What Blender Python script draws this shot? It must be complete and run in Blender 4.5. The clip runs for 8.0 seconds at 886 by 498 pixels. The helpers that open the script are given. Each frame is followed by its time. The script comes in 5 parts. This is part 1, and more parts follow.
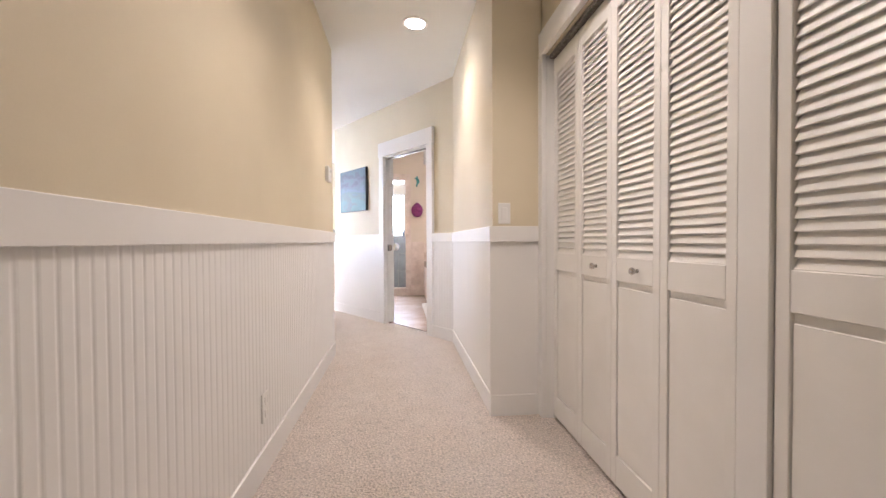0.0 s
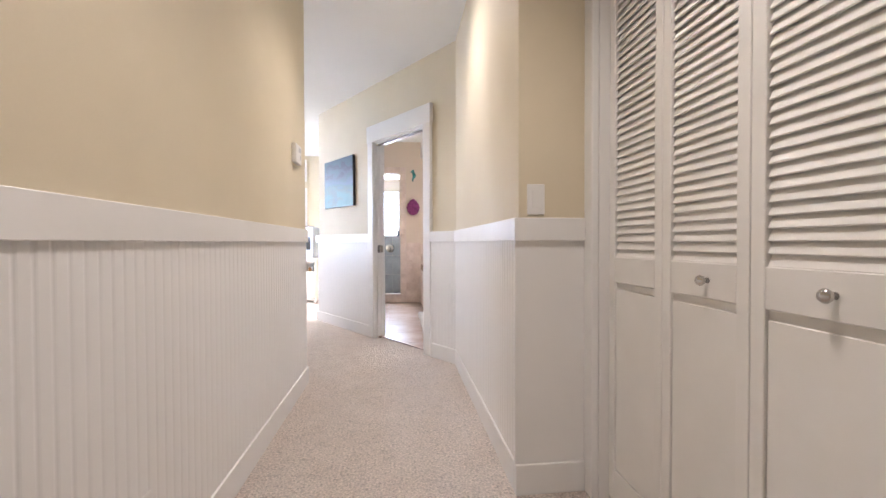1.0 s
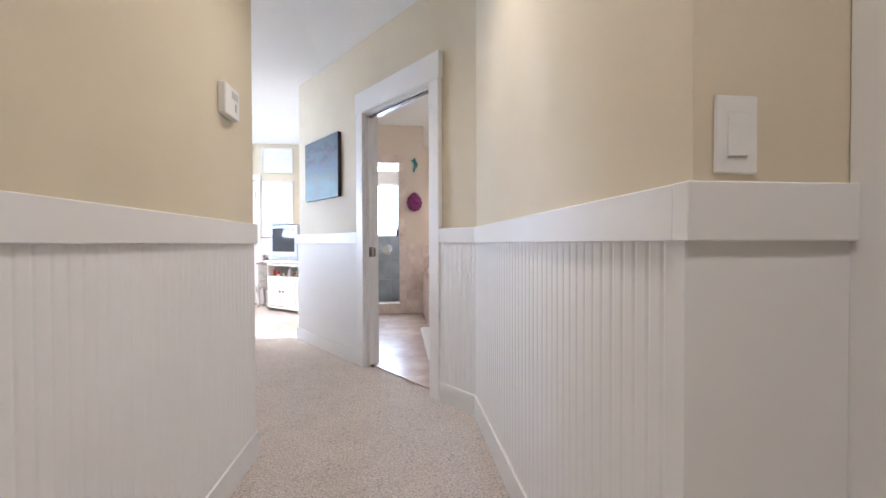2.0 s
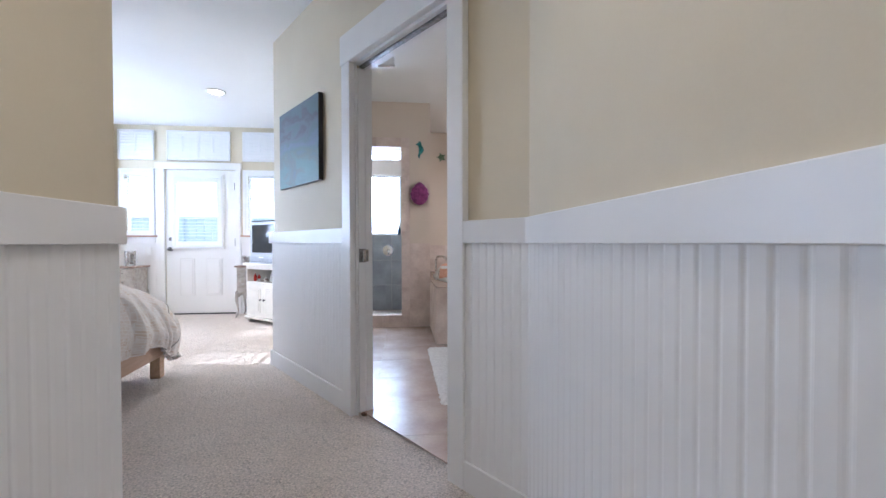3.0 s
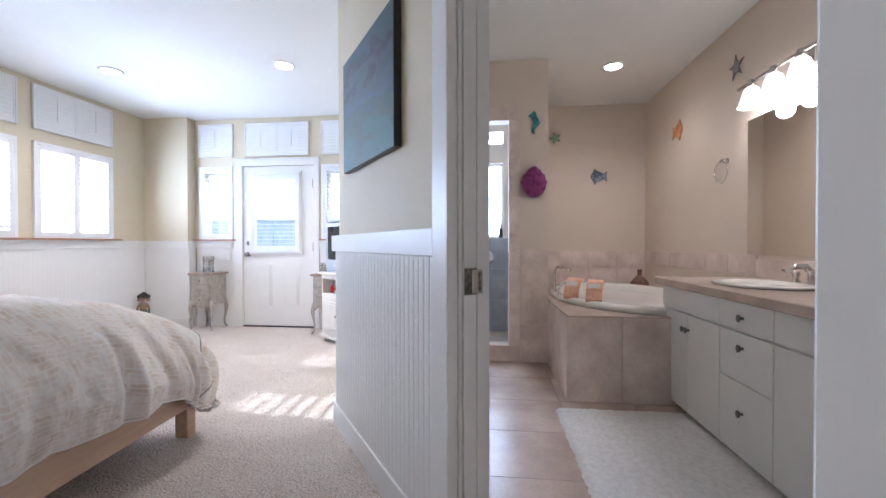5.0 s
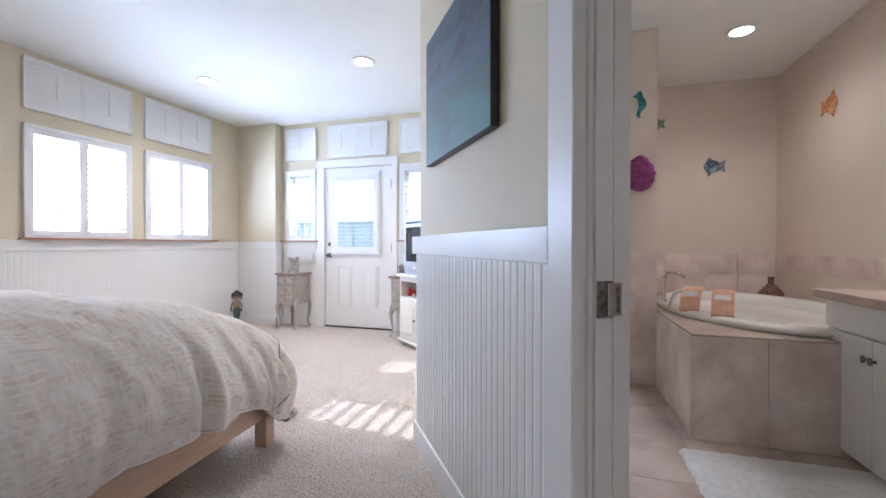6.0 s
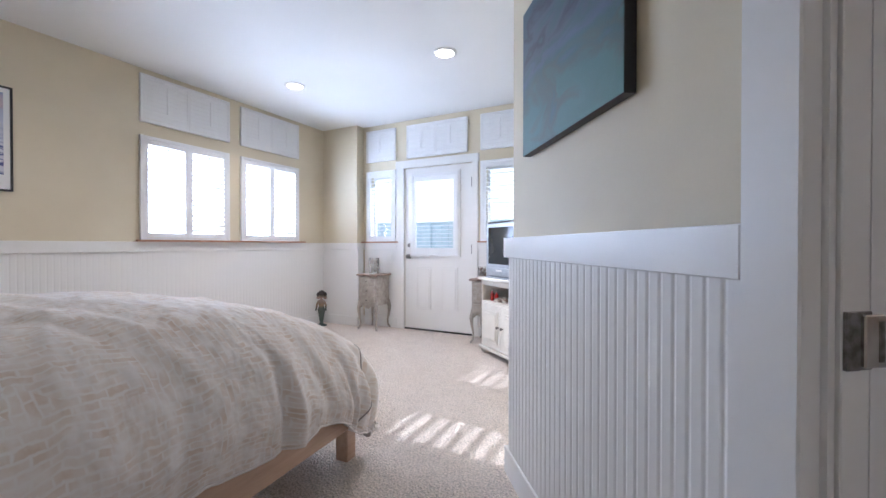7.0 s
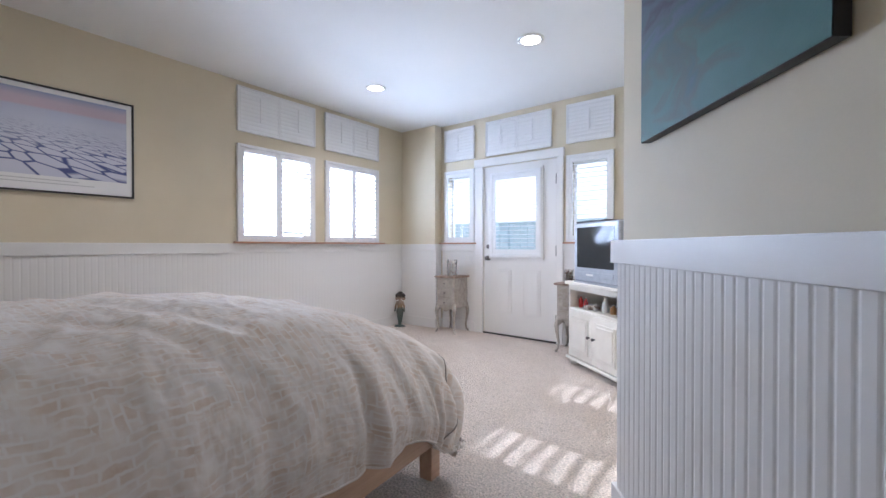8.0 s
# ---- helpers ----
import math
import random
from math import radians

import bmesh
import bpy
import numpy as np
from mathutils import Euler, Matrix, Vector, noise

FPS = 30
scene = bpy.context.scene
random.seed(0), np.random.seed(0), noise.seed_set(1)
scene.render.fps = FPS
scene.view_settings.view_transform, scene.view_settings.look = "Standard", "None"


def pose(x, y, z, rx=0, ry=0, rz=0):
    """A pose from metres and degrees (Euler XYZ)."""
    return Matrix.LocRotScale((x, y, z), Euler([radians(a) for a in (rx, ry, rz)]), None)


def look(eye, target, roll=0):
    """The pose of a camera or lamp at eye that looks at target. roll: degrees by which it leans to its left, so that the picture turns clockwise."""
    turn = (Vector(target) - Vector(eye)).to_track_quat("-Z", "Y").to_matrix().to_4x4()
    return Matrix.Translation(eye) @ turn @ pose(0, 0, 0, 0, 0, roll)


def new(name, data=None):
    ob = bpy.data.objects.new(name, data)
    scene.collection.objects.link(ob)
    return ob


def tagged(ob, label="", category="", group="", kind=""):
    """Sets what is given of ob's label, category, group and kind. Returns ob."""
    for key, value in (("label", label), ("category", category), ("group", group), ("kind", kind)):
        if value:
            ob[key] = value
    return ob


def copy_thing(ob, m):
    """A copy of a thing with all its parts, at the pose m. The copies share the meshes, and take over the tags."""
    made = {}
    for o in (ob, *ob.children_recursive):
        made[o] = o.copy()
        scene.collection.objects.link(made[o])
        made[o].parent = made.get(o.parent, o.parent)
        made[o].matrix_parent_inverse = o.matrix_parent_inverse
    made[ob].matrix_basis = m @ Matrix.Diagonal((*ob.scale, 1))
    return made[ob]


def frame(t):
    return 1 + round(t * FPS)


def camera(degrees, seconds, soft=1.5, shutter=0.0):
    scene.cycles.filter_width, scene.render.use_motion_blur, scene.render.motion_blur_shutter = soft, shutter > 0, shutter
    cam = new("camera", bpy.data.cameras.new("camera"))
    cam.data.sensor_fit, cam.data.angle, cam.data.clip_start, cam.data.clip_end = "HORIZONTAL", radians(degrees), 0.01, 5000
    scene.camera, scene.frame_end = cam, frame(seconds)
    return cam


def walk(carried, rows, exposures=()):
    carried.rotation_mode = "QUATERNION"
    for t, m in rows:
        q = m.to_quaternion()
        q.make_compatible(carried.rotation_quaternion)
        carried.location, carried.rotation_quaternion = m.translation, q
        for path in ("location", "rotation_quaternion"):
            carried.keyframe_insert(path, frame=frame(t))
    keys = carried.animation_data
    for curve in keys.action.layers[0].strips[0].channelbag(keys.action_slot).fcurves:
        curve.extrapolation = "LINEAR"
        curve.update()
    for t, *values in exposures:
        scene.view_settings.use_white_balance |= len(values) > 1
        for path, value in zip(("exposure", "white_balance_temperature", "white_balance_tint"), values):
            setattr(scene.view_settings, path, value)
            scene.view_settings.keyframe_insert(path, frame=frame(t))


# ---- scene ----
# ---------------------------------------------------------------- camera
cam = camera(95.2, 8.0)
PATH = [
    (0, (0.065, 0.033, 1.011), (0.271, 2.022, 0.972), -0.3),
    (0.5, (0.095, 0.38, 1.003), (0.307, 2.368, 0.968), -0.3),
    (1, (0.117, 0.765, 0.999), (0.336, 2.753, 0.967), -0.2),
    (1.5, (0.137, 1.254, 1.002), (0.354, 3.242, 0.971), -0.2),
    (2.8, (0.143, 2.488, 1.006), (0.356, 4.476, 0.979), -0.1),
    (3, (0.143, 2.676, 1.008), (0.349, 4.666, 0.976), -0.1),
    (3.5, (0.133, 3.138, 1.013), (0.294, 5.132, 0.986), -0.1),
    (4, (0.082, 3.498, 1.029), (0.137, 5.497, 1.003), -0.1),
    (5.3, (-0.065, 3.946, 1.044), (-0.388, 5.92, 1.024), -0.1),
    (5.5, (-0.091, 4.004, 1.045), (-0.485, 5.965, 1.026), -0.1),
    (6, (-0.165, 4.138, 1.049), (-0.743, 6.053, 1.031), -0.0),
    (6.5, (-0.243, 4.246, 1.053), (-0.997, 6.098, 1.036), -0.0),
    (7, (-0.327, 4.338, 1.06), (-1.245, 6.115, 1.043), -0.0),
    (7.5, (-0.409, 4.411, 1.069), (-1.484, 6.097, 1.053), 0.0),
    (8, (-0.486, 4.453, 1.073), (-1.707, 6.037, 1.057), 0.0),
]
EXPOSE = [
    (0.0, 1.76, 5830, 20), (1.0, 1.56, 5680, 18), (1.5, 1.50, 5600, 17), (3.0, 0.84, 5140, 14), (3.5, 0.76, 5110, 14), (5.5, 0.70, 5280, 16), (6.5, 0.56, 5280, 16), (8.0, 0.24, 5290, 16),
]
walk(cam, [(t, look(eye, target, roll)) for t, eye, target, roll in PATH], EXPOSE)

# ---------------------------------------------------------------- plan (metres)
HALL_L, HALL_R = -0.525, 0.572          # faces of the hall's skirting boards
HALL_END, FACE_Y = 3.73, 2.30          # end of the left wall; return wall beside the closet
BED_L, FAR, NICHE = -4.36, 8.69, 8.55  # bedroom's left wall, far wall and the thicker piece beside its recess
NICHE_X = -3.77
CEIL = 2.65
RECESS = 0.033                         # skirting stands this far proud of the plaster
RAIL0, RAIL1, BASE_H = 1.005, 1.095, 0.12
DIAG = Matrix(((-0.5807, -0.8141, 0, 0.572), (0.8141, -0.5807, 0, 4.036), (0, 0, 1, 0), (0, 0, 0, 1)))
PART_X = -0.86                         # partition between bedroom and shower
BATH_R, BATH_Y = 1.75, 7.45            # bathroom's right wall; front of the shower wall


def run(x, y, dx, dy):
    """Matrix of a wall run that starts at (x, y) and goes along (dx, dy); local y points into the room."""
    return Matrix(((dx, -dy, 0, x), (dy, dx, 0, y), (0, 0, 1, 0), (0, 0, 0, 1)))


# ---------------------------------------------------------------- world, sun, large lights
world = bpy.data.worlds.new("world")
scene.world = world
world.use_nodes = True
wn = world.node_tree
sky = wn.nodes.new("ShaderNodeTexSky")
sky.sky_type, sky.sun_disc = "NISHITA", False
sky.sun_elevation, sky.sun_rotation = radians(25), radians(-90)
wn.links.new(sky.outputs[0], wn.nodes["Background"].inputs[0])
wn.nodes["Background"].inputs[1].default_value = 0.12

sun = new("sun", bpy.data.lights.new("sun", "SUN"))
sun.data.energy, sun.data.angle, sun.data.color = 5.0, radians(0.3), (1.0, 0.93, 0.82)
sun.matrix_world = look((-10, 7.15, 5.0), (-10 + 2.75, 7.0, 5.0 - 1.20))


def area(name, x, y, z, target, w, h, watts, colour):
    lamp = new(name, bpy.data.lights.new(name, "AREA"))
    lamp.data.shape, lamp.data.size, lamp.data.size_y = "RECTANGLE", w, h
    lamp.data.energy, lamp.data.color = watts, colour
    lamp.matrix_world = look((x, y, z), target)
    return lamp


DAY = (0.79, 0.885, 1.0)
WARM = (1.0, 0.85, 0.68)
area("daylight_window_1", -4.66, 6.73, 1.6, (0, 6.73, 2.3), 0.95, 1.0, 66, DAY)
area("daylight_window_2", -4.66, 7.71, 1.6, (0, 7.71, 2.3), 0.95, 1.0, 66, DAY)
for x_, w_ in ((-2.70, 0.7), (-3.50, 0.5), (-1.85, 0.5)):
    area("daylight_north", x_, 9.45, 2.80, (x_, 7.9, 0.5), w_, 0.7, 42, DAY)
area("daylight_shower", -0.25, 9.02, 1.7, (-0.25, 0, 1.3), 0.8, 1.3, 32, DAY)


def downlight_beam(name, x, y, z, watts, cone=145, colour=WARM):
    lamp = new(name, bpy.data.lights.new(name, "SPOT"))
    lamp.data.energy, lamp.data.color = watts, colour
    lamp.data.spot_size, lamp.data.spot_blend, lamp.data.shadow_soft_size = radians(cone), 1.0, 0.08
    lamp.matrix_world = look((x, y, z), (x, y + 0.001, 0))
    return lamp


# (0.28, 1.45), (0.24, -1.0) and (-3.49, 5.0) are unseen lamps, added as fill
DOWNLIGHTS = [(0.183, 3.14, 2.667, 25, 134), (0.28, 1.45, 2.62, 26, 124), (0.24, -1.0, 2.63, 11, 125), (-3.49, 7.25, CEIL, 52, 140), (-1.85, 7.32, CEIL, 88, 140),
    (-3.49, 5.0, CEIL, 30, 140), (1.09, 7.68, CEIL, 20, 145)]
for dx_, dy_, dz_, w_, cone_ in DOWNLIGHTS:
    downlight_beam("downlight_beam", dx_, dy_, dz_ - 0.035, w_, cone_)

# ---------------------------------------------------------------- materials


def material(name, colour, rough=0.5, metal=0.0, spec=0.5):
    m = bpy.data.materials.new(name)
    m.use_nodes = True
    b = m.node_tree.nodes["Principled BSDF"]
    b.inputs["Base Color"].default_value = (*colour, 1)
    b.inputs["Roughness"].default_value = rough
    b.inputs["Metallic"].default_value = metal
    b.inputs["Specular IOR Level"].default_value = spec
    return m


def node(m, kind, **inputs):
    n = m.node_tree.nodes.new(kind)
    for key, value in inputs.items():
        n.inputs[key.replace("_", " ")].default_value = value
    return n


def join(m, a, out, b, inp):
    m.node_tree.links.new(a.outputs[out], b.inputs[inp])


def bsdf(m):
    return m.node_tree.nodes["Principled BSDF"]


def mottle(m, dark, light, scale, detail=4.0, lo=0.35, hi=0.65, stretch=(1, 1, 1), fine=0.0, fine_scale=200.0, coords="Object", each=False):
    """Colour between dark and light by noise, optionally with a finer noise over it. Returns the colour's node."""
    tc = node(m, "ShaderNodeTexCoord")
    mp = node(m, "ShaderNodeMapping", Scale=stretch)
    join(m, tc, coords, mp, "Vector")
    if each:                                   # every piece takes its own part of the pattern
        info = node(m, "ShaderNodeObjectInfo")
        far = node(m, "ShaderNodeVectorMath")
        far.operation = "SCALE"
        far.inputs[0].default_value, far.inputs["Scale"].default_value = (17.0, 9.0, 23.0), 1.0
        join(m, info, "Random", far, "Scale")
        join(m, far, "Vector", mp, "Location")
    nz = node(m, "ShaderNodeTexNoise", Scale=scale, Detail=detail)
    join(m, mp, "Vector", nz, "Vector")
    ramp = node(m, "ShaderNodeValToRGB")
    ramp.color_ramp.elements[0].position, ramp.color_ramp.elements[1].position = lo, hi
    ramp.color_ramp.elements[0].color, ramp.color_ramp.elements[1].color = (*dark, 1), (*light, 1)
    join(m, nz, "Fac", ramp, "Fac")
    last = ramp
    if fine:
        nf = node(m, "ShaderNodeTexNoise", Scale=fine_scale, Detail=2.0)
        join(m, mp, "Vector", nf, "Vector")
        mr = node(m, "ShaderNodeMapRange", To_Min=1 - fine, To_Max=1 + fine)
        join(m, nf, "Fac", mr, "Value")
        mx = node(m, "ShaderNodeMix")
        mx.data_type, mx.blend_type = "RGBA", "MULTIPLY"
        mx.inputs[0].default_value = 1.0
        join(m, ramp, "Color", mx, 6)
        join(m, mr, "Result", mx, 7)
        last = mx
        m.node_tree.links.new(mx.outputs[2], bsdf(m).inputs["Base Color"])
    else:
        join(m, ramp, "Color", bsdf(m), "Base Color")
    return mp


def bump(m, mp, scale, strength, distance=0.002, detail=3.0, texture="ShaderNodeTexNoise"):
    nz = node(m, texture, Scale=scale)
    if texture == "ShaderNodeTexNoise":
        nz.inputs["Detail"].default_value = detail
    if mp is None:
        mp = node(m, "ShaderNodeTexCoord")
        join(m, mp, "Object", nz, "Vector")
    else:
        join(m, mp, "Vector", nz, "Vector")
    bp = node(m, "ShaderNodeBump", Strength=strength, Distance=distance)
    join(m, nz, 0, bp, "Height")
    join(m, bp, "Normal", bsdf(m), "Normal")
    return bp


PAINT = material("cream_wall_paint", (0.66, 0.57, 0.40), 0.62)
bump(PAINT, mottle(PAINT, (0.635, 0.56, 0.41), (0.675, 0.60, 0.445), 1.6, fine=0.02), 160, 0.12, 0.001)
# cream paint again, with the bathroom's pinkish light put into its tint
BATH_LIT_PAINT = material("light_tinted_cream_paint", (0.66, 0.56, 0.43), 0.6)
bump(BATH_LIT_PAINT, mottle(BATH_LIT_PAINT, (0.69, 0.60, 0.505), (0.73, 0.64, 0.545), 1.6, fine=0.02), 160, 0.12, 0.001)
CEILING = material("white_ceiling_paint", (0.80, 0.80, 0.78), 0.8)
bump(CEILING, mottle(CEILING, (0.79, 0.79, 0.77), (0.82, 0.82, 0.80), 1.2), 120, 0.15, 0.001)
TRIM = material("white_semigloss_trim", (0.80, 0.79, 0.77), 0.36)
bump(TRIM, mottle(TRIM, (0.775, 0.765, 0.745), (0.815, 0.805, 0.785), 1.5), 60, 0.03, 0.001)
LOUVRE = material("white_louvre_paint", (0.80, 0.785, 0.75), 0.38)
bump(LOUVRE, mottle(LOUVRE, (0.775, 0.76, 0.72), (0.815, 0.80, 0.765), 5.0, each=True), 90, 0.06, 0.001)
SHUTTER = material("white_shutter", (0.82, 0.82, 0.82), 0.4)
mottle(SHUTTER, (0.80, 0.80, 0.80), (0.84, 0.84, 0.84), 4.0)
GAP = material("dark_gap", (0.03, 0.028, 0.026), 0.8)
CHROME = material("brushed_chrome", (0.62, 0.60, 0.57), 0.22, 1.0)
mottle(CHROME, (0.55, 0.53, 0.50), (0.68, 0.66, 0.63), 30)
PEWTER = material("dark_pewter", (0.22, 0.21, 0.20), 0.38, 1.0)
mottle(PEWTER, (0.15, 0.14, 0.13), (0.30, 0.29, 0.28), 60)
MIRROR = material("mirror_silver", (0.9, 0.9, 0.88), 0.02, 1.0)
GLASS = material("clear_glass", (0.96, 0.98, 0.98), 0.02)
bsdf(GLASS).inputs["Transmission Weight"].default_value = 1.0
PLASTIC = material("white_plastic", (0.78, 0.77, 0.74), 0.35)
mottle(PLASTIC, (0.76, 0.75, 0.72), (0.80, 0.79, 0.76), 12)

CARPET = material("cream_shag_carpet", (0.55, 0.49, 0.42), 0.95, spec=0.1)


def shag():
    m = CARPET
    tc = node(m, "ShaderNodeTexCoord")
    broad = node(m, "ShaderNodeTexNoise", Scale=5.0, Detail=5.0)
    tuft = node(m, "ShaderNodeTexNoise", Scale=100.0, Detail=4.0)
    fleck = node(m, "ShaderNodeTexNoise", Scale=34.0, Detail=5.0, Distortion=1.6)
    for n in (broad, tuft, fleck):
        join(m, tc, "Object", n, "Vector")
    ramp = node(m, "ShaderNodeValToRGB")
    ramp.color_ramp.elements[0].position, ramp.color_ramp.elements[1].position = 0.3, 0.7
    ramp.color_ramp.elements[0].color, ramp.color_ramp.elements[1].color = (0.72, 0.635, 0.56, 1), (0.77, 0.69, 0.62, 1)
    join(m, broad, "Fac", ramp, "Fac")
    shade = node(m, "ShaderNodeMapRange", From_Min=0.3, From_Max=0.7, To_Min=0.76, To_Max=1.34)
    join(m, tuft, "Fac", shade, "Value")
    dark = node(m, "ShaderNodeMapRange", From_Min=0.52, From_Max=0.66, To_Min=1.0, To_Max=0.82)
    join(m, fleck, "Fac", dark, "Value")
    both = node(m, "ShaderNodeMath")
    both.operation = "MULTIPLY"
    join(m, shade, "Result", both, 0)
    join(m, dark, "Result", both, 1)
    mx = node(m, "ShaderNodeMix")
    mx.data_type, mx.blend_type = "RGBA", "MULTIPLY"
    mx.inputs[0].default_value = 1.0
    join(m, ramp, "Color", mx, 6)
    join(m, both, "Value", mx, 7)
    m.node_tree.links.new(mx.outputs[2], bsdf(m).inputs["Base Color"])
    tall = node(m, "ShaderNodeMath")
    tall.operation = "SUBTRACT"
    join(m, tuft, "Fac", tall, 0)
    join(m, fleck, "Fac", tall, 1)
    bp = node(m, "ShaderNodeBump", Strength=1.0, Distance=0.024)
    join(m, tall, "Value", bp, "Height")
    join(m, bp, "Normal", bsdf(m), "Normal")


shag()
STONE = material("travertine_tile", (0.52, 0.41, 0.32), 0.27)
mp_ = mottle(STONE, (0.43, 0.33, 0.275), (0.60, 0.49, 0.42), 4.0, 8.0, 0.3, 0.7, fine=0.10, fine_scale=60, each=True)
bump(STONE, mp_, 30, 0.08, 0.002)
STONE_WALL = material("travertine_wall_tile", (0.52, 0.42, 0.33), 0.4)
mp_ = mottle(STONE_WALL, (0.56, 0.445, 0.395), (0.83, 0.725, 0.665), 5.0, 9.0, 0.28, 0.72, fine=0.12, fine_scale=45, each=True)
bump(STONE_WALL, mp_, 24, 0.1, 0.002)
# wall tile again, greyed: the shower's cool daylight shade is in its colour
SHADED_TILE = material("shaded_shower_stone", (0.34, 0.35, 0.36), 0.3)
mp_ = mottle(SHADED_TILE, (0.28, 0.285, 0.295), (0.41, 0.42, 0.43), 5.0, 8.0, 0.3, 0.7, fine=0.12, fine_scale=45, each=True)
bump(SHADED_TILE, mp_, 24, 0.1, 0.002)
GROUT = material("sandy_grout", (0.40, 0.33, 0.27), 0.9)
bump(GROUT, mottle(GROUT, (0.36, 0.30, 0.24), (0.44, 0.37, 0.31), 30), 150, 0.3)
OAK = material("pale_bed_wood", (0.56, 0.38, 0.26), 0.45)
mp_ = mottle(OAK, (0.50, 0.32, 0.21), (0.62, 0.43, 0.30), 6.0, 6.0, 0.3, 0.7, stretch=(6, 0.5, 6), fine=0.08, fine_scale=40)
bump(OAK, mp_, 40, 0.08, 0.001)
SILL = material("stained_wood_sill", (0.42, 0.22, 0.13), 0.4)
mottle(SILL, (0.36, 0.18, 0.10), (0.48, 0.27, 0.17), 14, stretch=(1, 1, 6))
GREYWOOD = material("distressed_grey_paint", (0.42, 0.38, 0.33), 0.55)
mp_ = mottle(GREYWOOD, (0.33, 0.29, 0.245), (0.50, 0.46, 0.41), 22, 6.0, 0.3, 0.7, fine=0.15, fine_scale=90)
bump(GREYWOOD, mp_, 60, 0.15, 0.001)
BROWNTOP = material("worn_brown_top", (0.30, 0.21, 0.16), 0.5)
mottle(BROWNTOP, (0.22, 0.15, 0.11), (0.38, 0.28, 0.22), 20, fine=0.2, fine_scale=120)
IVORY = material("ivory_cabinet_paint", (0.78, 0.75, 0.68), 0.4)
mottle(IVORY, (0.75, 0.72, 0.65), (0.81, 0.78, 0.71), 7)
SILVER = material("silver_plastic", (0.42, 0.45, 0.50), 0.35, 0.3)
mottle(SILVER, (0.39, 0.42, 0.47), (0.45, 0.48, 0.53), 20)
SCREEN = material("dark_tube_screen", (0.03, 0.035, 0.04), 0.08)
mottle(SCREEN, (0.025, 0.03, 0.035), (0.035, 0.04, 0.045), 3)
BLACK = material("black_plastic", (0.02, 0.02, 0.022), 0.4)
PORCELAIN = material("white_acrylic", (0.80, 0.78, 0.74), 0.08)
mottle(PORCELAIN, (0.79, 0.77, 0.73), (0.815, 0.795, 0.755), 2)
VANITY = material("white_vanity_paint", (0.74, 0.73, 0.72), 0.4)
bump(VANITY, mottle(VANITY, (0.72, 0.71, 0.70), (0.76, 0.75, 0.74), 3.5), 80, 0.05, 0.001)
RUG = material("white_plush_rug", (0.80, 0.78, 0.76), 0.95, spec=0.1)
bump(RUG, mottle(RUG, (0.74, 0.72, 0.70), (0.85, 0.83, 0.81), 40, 5.0, fine=0.1, fine_scale=200), 160, 0.9, 0.008, 4.0)
TOWEL = material("peach_towel", (0.72, 0.36, 0.22), 0.95, spec=0.1)
bump(TOWEL, mottle(TOWEL, (0.70, 0.40, 0.28), (0.80, 0.50, 0.37), 30, fine=0.12), 220, 0.6, 0.003)
PURPLE = material("purple_fabric", (0.22, 0.035, 0.16), 0.75)
bump(PURPLE, mottle(PURPLE, (0.16, 0.02, 0.115), (0.29, 0.055, 0.21), 25, fine=0.15), 160, 0.4, 0.002)
TEAL = material("teal_glazed_tin", (0.03, 0.22, 0.22), 0.35, 0.3)
mottle(TEAL, (0.01, 0.12, 0.13), (0.08, 0.34, 0.33), 40)
GREEN = material("sage_green_tin", (0.20, 0.32, 0.20), 0.45, 0.2)
mottle(GREEN, (0.12, 0.22, 0.13), (0.30, 0.42, 0.28), 40)
ORANGE = material("orange_painted_tin", (0.62, 0.26, 0.09), 0.5)
mottle(ORANGE, (0.45, 0.15, 0.05), (0.72, 0.36, 0.15), 35)
STEELBLUE = material("blue_grey_tin", (0.12, 0.17, 0.22), 0.35, 0.5)
mottle(STEELBLUE, (0.03, 0.04, 0.06), (0.22, 0.26, 0.31), 30, 3.0, 0.45, 0.65)
RED = material("red_glass", (0.55, 0.04, 0.03), 0.15)
AMBER = material("amber_glass", (0.35, 0.18, 0.06), 0.15)
BROWN = material("brown_wicker", (0.16, 0.08, 0.05), 0.6)
bump(BROWN, mottle(BROWN, (0.09, 0.045, 0.03), (0.26, 0.14, 0.09), 60), 120, 0.5)
SHELLS = material("mixed_shells", (0.55, 0.45, 0.38), 0.5)
mottle(SHELLS, (0.24, 0.15, 0.11), (0.80, 0.74, 0.66), 45, 3.0, 0.38, 0.6)
SKIN = material("painted_wood_figure", (0.30, 0.26, 0.18), 0.6)


